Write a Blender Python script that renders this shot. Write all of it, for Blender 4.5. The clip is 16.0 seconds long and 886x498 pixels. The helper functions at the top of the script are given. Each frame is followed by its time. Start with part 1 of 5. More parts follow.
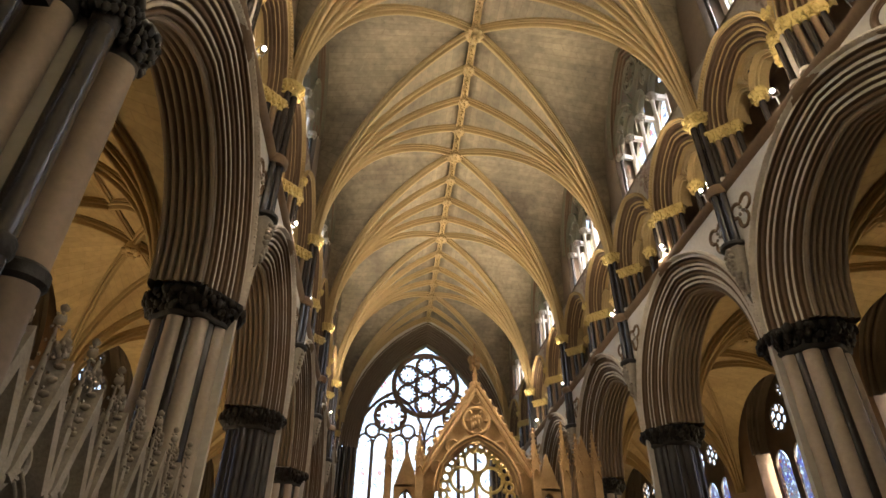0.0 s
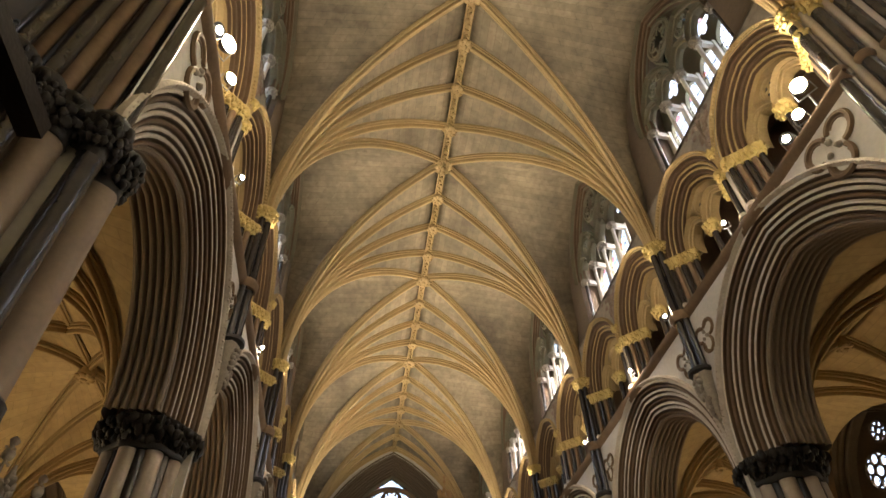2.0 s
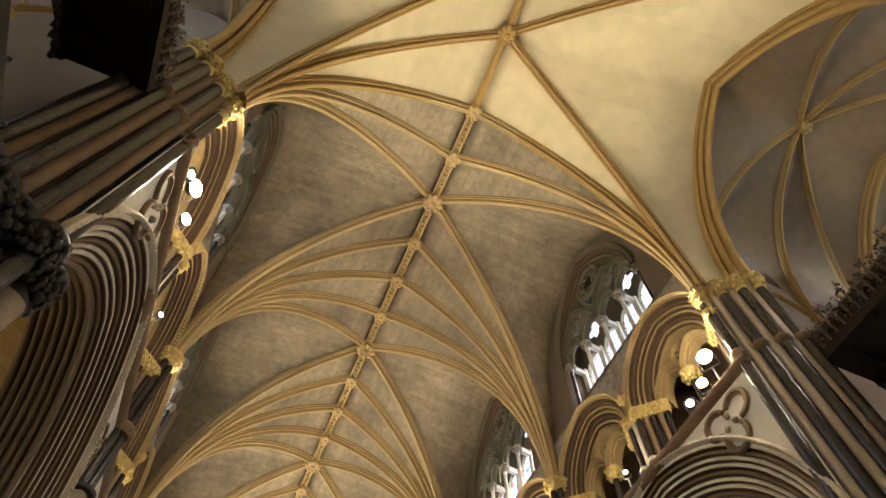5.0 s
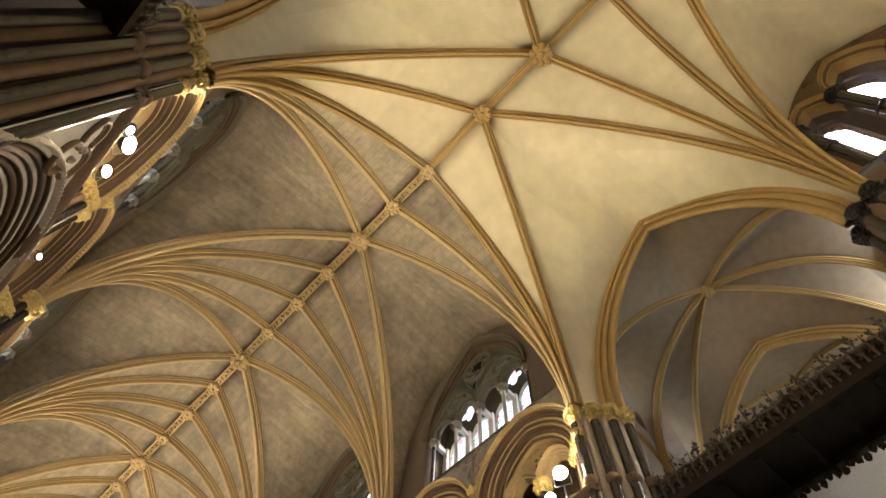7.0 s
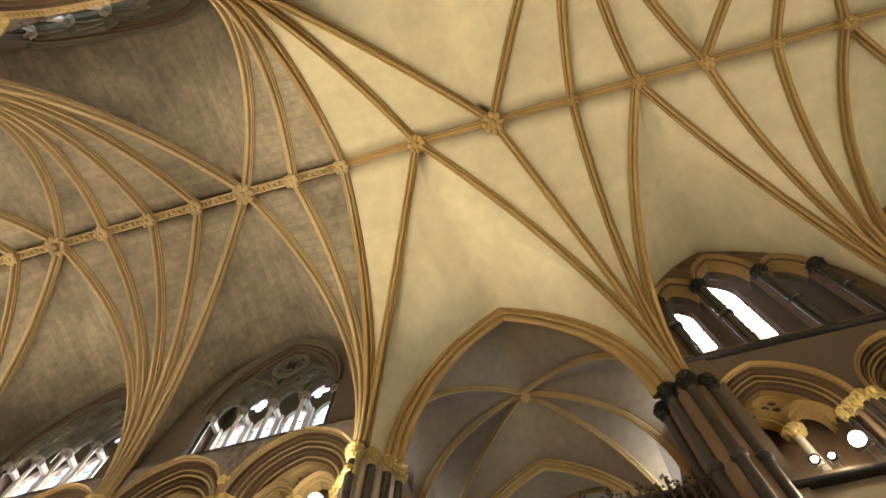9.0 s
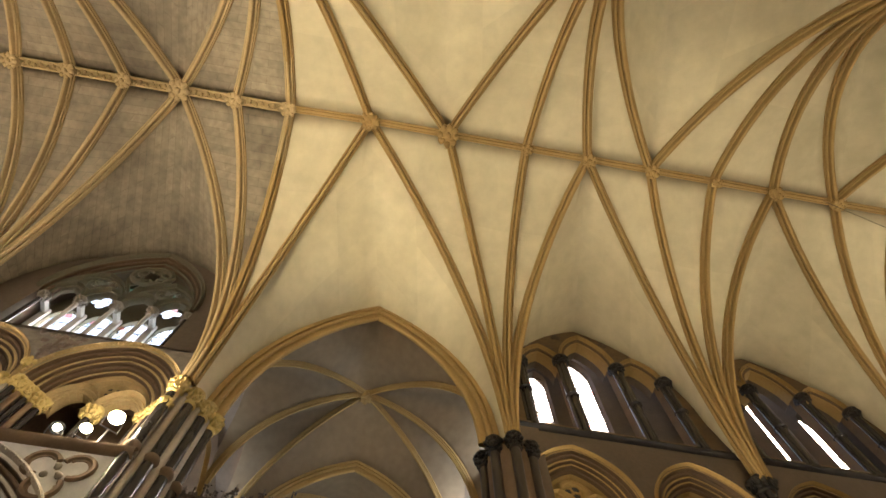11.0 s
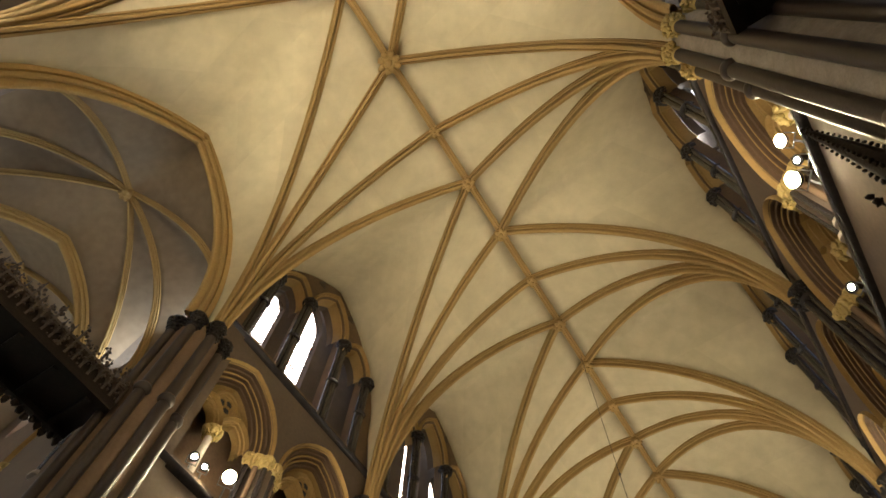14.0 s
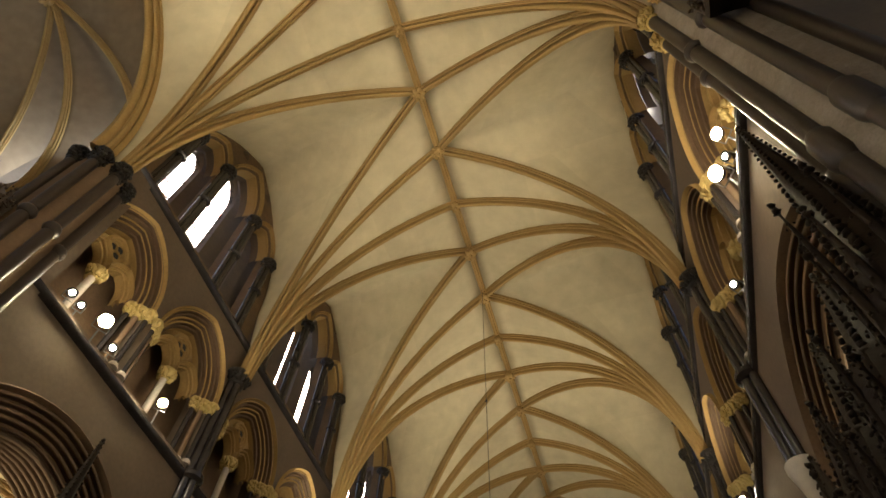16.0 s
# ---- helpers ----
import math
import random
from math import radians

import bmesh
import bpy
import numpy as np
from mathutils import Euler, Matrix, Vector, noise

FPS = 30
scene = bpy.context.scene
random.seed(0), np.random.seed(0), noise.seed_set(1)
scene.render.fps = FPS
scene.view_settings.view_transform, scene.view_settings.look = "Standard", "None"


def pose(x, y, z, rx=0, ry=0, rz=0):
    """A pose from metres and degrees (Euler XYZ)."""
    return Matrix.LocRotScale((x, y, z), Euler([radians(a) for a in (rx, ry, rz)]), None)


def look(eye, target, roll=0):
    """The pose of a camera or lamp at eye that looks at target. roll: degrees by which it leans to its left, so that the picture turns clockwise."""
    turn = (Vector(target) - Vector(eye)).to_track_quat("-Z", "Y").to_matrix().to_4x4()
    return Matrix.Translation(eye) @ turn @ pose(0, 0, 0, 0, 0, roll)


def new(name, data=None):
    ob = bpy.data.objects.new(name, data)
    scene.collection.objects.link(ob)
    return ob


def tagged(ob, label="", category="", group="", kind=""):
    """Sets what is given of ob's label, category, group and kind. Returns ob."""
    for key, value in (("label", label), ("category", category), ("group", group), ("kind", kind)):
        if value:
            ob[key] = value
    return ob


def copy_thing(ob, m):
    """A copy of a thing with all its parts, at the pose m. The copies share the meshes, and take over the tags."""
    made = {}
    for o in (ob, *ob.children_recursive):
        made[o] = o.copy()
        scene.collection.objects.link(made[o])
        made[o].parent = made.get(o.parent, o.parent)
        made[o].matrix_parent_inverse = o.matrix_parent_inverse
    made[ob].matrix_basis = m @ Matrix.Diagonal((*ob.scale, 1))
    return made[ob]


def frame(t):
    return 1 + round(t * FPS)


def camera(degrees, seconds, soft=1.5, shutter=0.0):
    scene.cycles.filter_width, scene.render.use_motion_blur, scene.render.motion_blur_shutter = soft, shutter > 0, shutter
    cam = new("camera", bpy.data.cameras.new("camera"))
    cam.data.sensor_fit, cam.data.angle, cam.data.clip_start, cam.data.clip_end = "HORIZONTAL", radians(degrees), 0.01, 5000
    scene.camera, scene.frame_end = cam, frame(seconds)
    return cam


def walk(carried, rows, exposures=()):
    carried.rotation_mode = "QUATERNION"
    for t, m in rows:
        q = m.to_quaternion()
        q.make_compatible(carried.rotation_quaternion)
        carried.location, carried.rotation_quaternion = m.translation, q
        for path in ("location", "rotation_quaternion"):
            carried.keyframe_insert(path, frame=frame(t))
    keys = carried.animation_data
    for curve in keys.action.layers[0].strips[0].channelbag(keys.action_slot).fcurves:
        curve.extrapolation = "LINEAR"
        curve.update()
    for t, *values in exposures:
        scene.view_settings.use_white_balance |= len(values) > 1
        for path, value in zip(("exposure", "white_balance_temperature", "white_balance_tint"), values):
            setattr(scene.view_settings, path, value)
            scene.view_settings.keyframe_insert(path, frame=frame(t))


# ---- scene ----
cam = camera(72.65, 16.0, soft=1.6)
PATH = [
    (0.0, pose(-2.275, 0.017, 1.490, 123.43, -0.53, -5.41)),
    (0.5, pose(-2.297, -0.001, 1.485, 127.74, 0.04, -6.63)),
    (1.0, pose(-2.319, -0.019, 1.479, 130.02, 0.55, -7.22)),
    (1.5, pose(-2.340, -0.036, 1.474, 132.74, 0.90, -7.83)),
    (2.0, pose(-2.362, -0.054, 1.469, 135.06, 1.26, -7.99)),
    (2.5, pose(-2.384, -0.072, 1.464, 137.87, 1.14, -8.13)),
    (3.0, pose(-2.405, -0.090, 1.458, 141.05, 0.46, -9.34)),
    (3.5, pose(-2.427, -0.108, 1.453, 144.84, -0.48, -11.47)),
    (4.0, pose(-2.449, -0.125, 1.448, 148.36, -1.05, -14.76)),
    (4.2, pose(-2.458, -0.133, 1.446, 149.42, -1.05, -16.49)),
    (6.3, pose(-2.549, -0.207, 1.424, 157.02, -1.53, -35.09)),
    (6.5, pose(-2.557, -0.214, 1.421, 157.47, -1.70, -37.40)),
    (7.0, pose(-2.579, -0.232, 1.416, 158.28, -1.70, -44.16)),
    (7.5, pose(-2.601, -0.250, 1.411, 159.02, -1.46, -51.95)),
    (8.0, pose(-2.622, -0.268, 1.406, 159.28, -1.17, -60.63)),
    (8.5, pose(-2.644, -0.286, 1.400, 160.07, -0.83, -67.32)),
    (9.0, pose(-2.666, -0.303, 1.395, 160.95, -0.54, -74.45)),
    (9.2, pose(-2.675, -0.310, 1.393, 160.81, -0.42, -77.26)),
    (11.3, pose(-2.766, -0.385, 1.371, 160.87, 0.10, -104.74)),
    (11.5, pose(-2.774, -0.392, 1.369, 160.74, 0.24, -108.33)),
    (12.0, pose(-2.796, -0.410, 1.363, 160.03, -0.23, -118.52)),
    (12.5, pose(-2.818, -0.428, 1.358, 159.92, -0.69, -126.90)),
    (13.0, pose(-2.840, -0.446, 1.353, 159.43, -0.60, -134.11)),
    (13.5, pose(-2.861, -0.464, 1.348, 158.49, -1.11, -141.56)),
    (14.0, pose(-2.883, -0.481, 1.342, 156.89, -1.57, -147.24)),
    (14.5, pose(-2.905, -0.499, 1.337, 155.40, -1.84, -151.77)),
    (15.0, pose(-2.926, -0.517, 1.332, 153.67, -1.93, -156.95)),
    (15.5, pose(-2.948, -0.535, 1.327, 151.77, -1.92, -160.91)),
    (16.0, pose(-2.970, -0.553, 1.321, 149.14, -1.95, -163.39)),
]
EXPOSE = 3.33
walk(cam, PATH, [(0.0, EXPOSE + 0.08), (6.5, EXPOSE + 0.05), (9.0, EXPOSE), (12.5, EXPOSE - 0.12), (16.0, EXPOSE - 0.28)])

# ---- world and sun: bright overcast daylight outside ----
sky_world = bpy.data.worlds.new("sky")
scene.world = sky_world
sky_world.use_nodes = True
wn = sky_world.node_tree.nodes
sky_tex = wn.new("ShaderNodeTexSky")
sky_tex.sky_type = "NISHITA"
sky_tex.sun_disc = False
sky_tex.sun_elevation, sky_tex.sun_rotation = radians(42), radians(150)
sky_tex.air_density, sky_tex.dust_density = 1.0, 9.0
wn["Background"].inputs["Strength"].default_value = 0.15
sky_world.node_tree.links.new(sky_tex.outputs[0], wn["Background"].inputs["Color"])
sun_data = bpy.data.lights.new("sun", "SUN")
sun_data.energy, sun_data.angle, sun_data.color = 1.2, radians(12), (1.0, 0.96, 0.9)
new("sun", sun_data).matrix_world = look((30, -50, 60), (0, 10, 0))


# ---- materials ----
def material(name, base, rough=0.8, metal=0.0, var=0.25, scale=1.2, fine=14.0, bump=0.15, tint=None, spec=0.4, streak=(1, 1, 1), blocks=None, per_object=0.0):
    """Two scales of stain over a base colour, fine relief, and joints of blocks where asked."""
    m = bpy.data.materials.new(name)
    m.use_nodes = True
    n, l = m.node_tree.nodes, m.node_tree.links
    b = n["Principled BSDF"]
    tc = n.new("ShaderNodeTexCoord")
    mp = n.new("ShaderNodeMapping")
    mp.inputs["Scale"].default_value = streak
    l.new(tc.outputs["Object"], mp.inputs[0])
    big = n.new("ShaderNodeTexNoise")
    big.inputs["Scale"].default_value, big.inputs["Detail"].default_value, big.inputs["Roughness"].default_value = scale, 6.0, 0.62
    l.new(mp.outputs[0], big.inputs["Vector"])
    small = n.new("ShaderNodeTexNoise")
    small.inputs["Scale"].default_value, small.inputs["Detail"].default_value = fine, 5.0
    l.new(tc.outputs["Object"], small.inputs["Vector"])
    tint = tint or [c * 0.55 for c in base]
    ramp = n.new("ShaderNodeMapRange")
    ramp.inputs["From Min"].default_value, ramp.inputs["From Max"].default_value = 0.33, 0.72
    l.new(big.outputs[0], ramp.inputs["Value"])
    mul = n.new("ShaderNodeMath")
    mul.operation = "MULTIPLY"
    mul.inputs[1].default_value = min(1.0, var * 2.2)
    l.new(ramp.outputs[0], mul.inputs[0])
    mix = n.new("ShaderNodeMix")
    mix.data_type = "RGBA"
    mix.inputs["A"].default_value, mix.inputs["B"].default_value = (*base, 1), (*tint, 1)
    l.new(mul.outputs[0], mix.inputs["Factor"])
    hsv = n.new("ShaderNodeHueSaturation")
    l.new(mix.outputs["Result"], hsv.inputs["Color"])
    val = n.new("ShaderNodeMapRange")
    val.inputs["To Min"].default_value, val.inputs["To Max"].default_value = 1 - var * 0.8, 1 + var * 0.8
    l.new(small.outputs[0], val.inputs["Value"])
    last = val.outputs[0]
    if per_object:
        info = n.new("ShaderNodeObjectInfo")
        pr = n.new("ShaderNodeMapRange")
        pr.inputs["To Min"].default_value, pr.inputs["To Max"].default_value = 1 - per_object, 1 + per_object
        l.new(info.outputs["Random"], pr.inputs["Value"])
        mm = n.new("ShaderNodeMath")
        mm.operation = "MULTIPLY"
        l.new(last, mm.inputs[0]), l.new(pr.outputs[0], mm.inputs[1])
        last = mm.outputs[0]
    height = small.outputs[0]
    colour = hsv.outputs[0]
    l.new(last, hsv.inputs["Value"])
    if blocks:
        br = n.new("ShaderNodeTexBrick")
        uv = n.new("ShaderNodeUVMap")
        l.new(uv.outputs[0], br.inputs["Vector"])
        br.inputs["Scale"].default_value = 1.0
        br.inputs["Brick Width"].default_value, br.inputs["Row Height"].default_value = blocks[0], blocks[1]
        br.inputs["Mortar Size"].default_value, br.inputs["Mortar Smooth"].default_value = blocks[2], 0.4
        br.inputs["Color1"].default_value, br.inputs["Color2"].default_value = (1, 1, 1, 1), (blocks[3],) * 3 + (1,)
        br.inputs["Mortar"].default_value = (blocks[4],) * 3 + (1,)
        tint_mix = n.new("ShaderNodeMix")
        tint_mix.data_type, tint_mix.blend_type = "RGBA", "MULTIPLY"
        tint_mix.inputs["Factor"].default_value = 1.0
        l.new(colour, tint_mix.inputs["A"]), l.new(br.outputs["Color"], tint_mix.inputs["B"])
        colour = tint_mix.outputs["Result"]
    l.new(colour, b.inputs["Base Color"])
    bp = n.new("ShaderNodeBump")
    bp.inputs["Strength"].default_value, bp.inputs["Distance"].default_value = bump, 0.02
    l.new(height, bp.inputs["Height"])
    l.new(bp.outputs[0], b.inputs["Normal"])
    b.inputs["Roughness"].default_value, b.inputs["Metallic"].default_value = rough, metal
    b.inputs["Specular IOR Level"].default_value = spec
    return m


RIB = material("rib_limestone", (0.43, 0.305, 0.145), 0.85, var=0.32, scale=0.9, fine=18, tint=(0.32, 0.23, 0.12), per_object=0.08)
RIB_C = material("ochre_rib_stone", (0.37, 0.24, 0.09), 0.85, var=0.25, scale=0.9, fine=18, tint=(0.26, 0.155, 0.05), per_object=0.08)
ARCH = material("moulded_limestone", (0.60, 0.54, 0.47), 0.85, var=0.28, scale=1.6, fine=20, tint=(0.30, 0.20, 0.12), per_object=0.06)
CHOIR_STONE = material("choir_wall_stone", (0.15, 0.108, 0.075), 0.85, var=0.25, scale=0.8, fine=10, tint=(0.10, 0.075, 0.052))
PLASTER_GREY = material("grey_plaster", (0.22, 0.152, 0.088), 0.92, var=0.3, scale=0.5, fine=4, tint=(0.19, 0.145, 0.10))
PALE = material("pale_limestone", (0.60, 0.56, 0.52), 0.85, var=0.2, scale=0.8, fine=10, tint=(0.46, 0.39, 0.30))
GOLD = material("ochre_carved_stone", (0.56, 0.42, 0.16), 0.75, var=0.25, scale=3, fine=24, tint=(0.36, 0.24, 0.08), bump=0.3)
WEB_GREY = material("grey_vault_stone", (0.35, 0.285, 0.195), 0.92, var=0.5, scale=0.4, fine=5, tint=(0.13, 0.105, 0.075), blocks=(0.9, 0.28, 0.012, 0.80, 0.70), bump=0.1)
WEB_OCHRE = material("ochre_aisle_stone", (0.50, 0.37, 0.19), 0.92, var=0.3, scale=0.6, fine=6, tint=(0.33, 0.23, 0.11), blocks=(0.8, 0.26, 0.010, 0.86, 0.74), bump=0.1)
WEB_CREAM = material("cream_plaster", (0.66, 0.57, 0.385), 0.92, var=0.22, scale=0.2, fine=2.2, tint=(0.24, 0.19, 0.115), blocks=(0.62, 3.6, 0.005, 0.90, 0.95), bump=0.06)
MARBLE = material("dark_marble", (0.020, 0.017, 0.018), 0.25, var=0.35, scale=3, fine=30, tint=(0.04, 0.032, 0.03), bump=0.04, spec=0.5)
CAPITAL = material("black_carved_marble", (0.014, 0.012, 0.011), 0.5, var=0.4, scale=4, fine=30, tint=(0.03, 0.024, 0.02), bump=0.4, spec=0.25)
SHAFT = material("buff_stone_shaft", (0.45, 0.37, 0.295), 0.7, var=0.22, scale=1.5, fine=14, tint=(0.36, 0.28, 0.22))
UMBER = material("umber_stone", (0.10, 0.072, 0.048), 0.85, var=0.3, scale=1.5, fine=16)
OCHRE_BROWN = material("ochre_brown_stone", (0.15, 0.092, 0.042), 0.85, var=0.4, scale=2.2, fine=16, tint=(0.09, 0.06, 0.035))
# dark bands of the mouldings, and the shade of their hollows as colour
BAND_SHADE = material("dark_band_and_hollow_shade", (0.135, 0.08, 0.044), 0.7, var=0.3, scale=1.5, fine=16)
# browner, darkened buff; on the crossing piers' lower shafts it carries their shade
BUFF_BROWN = material("darkened_buff_stone", (0.22, 0.16, 0.11), 0.6, var=0.25, scale=1.5, fine=14, tint=(0.19, 0.13, 0.09))
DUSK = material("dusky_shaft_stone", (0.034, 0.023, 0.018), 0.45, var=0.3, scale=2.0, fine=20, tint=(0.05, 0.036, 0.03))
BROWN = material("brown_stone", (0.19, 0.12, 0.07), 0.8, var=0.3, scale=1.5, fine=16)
TIMBER = material("dark_oak", (0.013, 0.008, 0.006), 0.6, var=0.4, scale=3, fine=30, tint=(0.022, 0.014, 0.009), bump=0.3, streak=(1, 1, 5), spec=0.12)
TIMBER_GREY = material("weathered_oak_tracery", (0.085, 0.056, 0.038), 0.6, var=0.45, scale=4, fine=30, tint=(0.07, 0.05, 0.035), bump=0.3)
CARVED = material("grey_carved_stone", (0.34, 0.29, 0.235), 0.85, var=0.35, scale=5, fine=30, tint=(0.2, 0.17, 0.14), bump=0.35)
LEAFY = material("mauve_carved_stone", (0.30, 0.23, 0.19), 0.85, var=0.4, scale=6, fine=30, tint=(0.15, 0.11, 0.09), bump=0.4)
REREDOS = material("honey_carved_stone", (0.46, 0.29, 0.14), 0.8, var=0.3, scale=4, fine=26, tint=(0.25, 0.15, 0.07), bump=0.3)
TRACERY = material("grey_tracery_stone", (0.14, 0.108, 0.07), 0.85, var=0.3, scale=2.5, fine=20, tint=(0.12, 0.13, 0.085), bump=0.2)
PAVING = material("floor_slabs", (0.07, 0.058, 0.047), 0.6, var=0.3, scale=0.6, fine=8)
GRASS = material("lawn", (0.06, 0.09, 0.035), 0.9, var=0.4, scale=0.3, fine=6)
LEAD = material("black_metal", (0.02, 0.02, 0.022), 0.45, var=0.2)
STEEL = material("grey_metal", (0.35, 0.35, 0.36), 0.4, metal=0.9, var=0.15)


def glass_material(name, tints, scale, clear=0.75):
    m = bpy.data.materials.new(name)
    m.use_nodes = True
    n, l = m.node_tree.nodes, m.node_tree.links
    n.remove(n["Principled BSDF"])
    tc = n.new("ShaderNodeTexCoord")
    vo = n.new("ShaderNodeTexVoronoi")
    vo.inputs["Scale"].default_value = scale
    l.new(tc.outputs["Object"], vo.inputs["Vector"])
    edge = n.new("ShaderNodeTexVoronoi")
    edge.feature = "DISTANCE_TO_EDGE"
    edge.inputs["Scale"].default_value = scale
    l.new(tc.outputs["Object"], edge.inputs["Vector"])
    sep = n.new("ShaderNodeSeparateColor")
    l.new(vo.outputs["Color"], sep.inputs[0])
    cr = n.new("ShaderNodeValToRGB")
    cr.color_ramp.interpolation = "CONSTANT"
    cr.color_ramp.elements[0].color = (clear, clear, clear, 1)
    cr.color_ramp.elements[1].position, cr.color_ramp.elements[1].color = tints[0][0], (*tints[0][1], 1)
    for p, c in tints[1:]:
        cr.color_ramp.elements.new(p).color = (*c, 1)
    l.new(sep.outputs[0], cr.inputs[0])
    cut = n.new("ShaderNodeMath")
    cut.operation = "GREATER_THAN"
    cut.inputs[1].default_value = 0.035
    l.new(edge.outputs["Distance"], cut.inputs[0])
    mx = n.new("ShaderNodeMix")
    mx.data_type = "RGBA"
    mx.inputs["A"].default_value = (0.03, 0.03, 0.03, 1)
    l.new(cut.outputs[0], mx.inputs["Factor"]), l.new(cr.outputs[0], mx.inputs["B"])
    tr = n.new("ShaderNodeBsdfTransparent")
    l.new(mx.outputs["Result"], tr.inputs[0])
    gl = n.new("ShaderNodeBsdfGlossy")
    gl.inputs["Roughness"].default_value = 0.15
    sh = n.new("ShaderNodeMixShader")
    sh.inputs[0].default_value = 0.05
    l.new(tr.outputs[0], sh.inputs[1]), l.new(gl.outputs[0], sh.inputs[2])
    l.new(sh.outputs[0], n["Material Output"].inputs[0])
    return m


GLASS = glass_material("pale_leaded_glass", [(0.9, (0.8, 0.85, 0.92)), (0.975, (0.75, 0.3, 0.25)), (0.99, (0.4, 0.45, 0.8))], 5.0, 0.95)
HEAD_GLASS = glass_material("green_tracery_glass", [(0.3, (0.05, 0.08, 0.03)), (0.62, (0.03, 0.05, 0.05)), (0.86, (0.85, 0.9, 0.95))], 4.0, 0.02)
RED_GLASS = glass_material("red_leaded_glass", [(0.5, (0.8, 0.3, 0.25)), (0.8, (0.9, 0.7, 0.65))], 7.0, 0.5)
STAINED = glass_material("stained_glass", [(0.25, (0.10, 0.10, 0.16)), (0.5, (0.06, 0.06, 0.22)), (0.72, (0.18, 0.04, 0.03)), (0.8, (0.45, 0.48, 0.5))], 11.0, 0.16)


def glow_material(name, strength, colour):
    m = bpy.data.materials.new(name)
    m.use_nodes = True
    b = m.node_tree.nodes["Principled BSDF"]
    b.inputs["Emission Color"].default_value, b.inputs["Emission Strength"].default_value = (*colour, 1), strength
    return m


# saturated gold gives the yellow fringe of lamp glare
HALO_GOLD = material("halo_gold_bowl", (0.5, 0.24, 0.03), 0.6, metal=0.0, var=0.1)
LAMP = glow_material("lit_lamp_glass", 52.0, (1.0, 0.82, 0.46))
LAMP_DIM = glow_material("lit_small_lamp_glass", 14.0, (1.0, 0.9, 0.68))


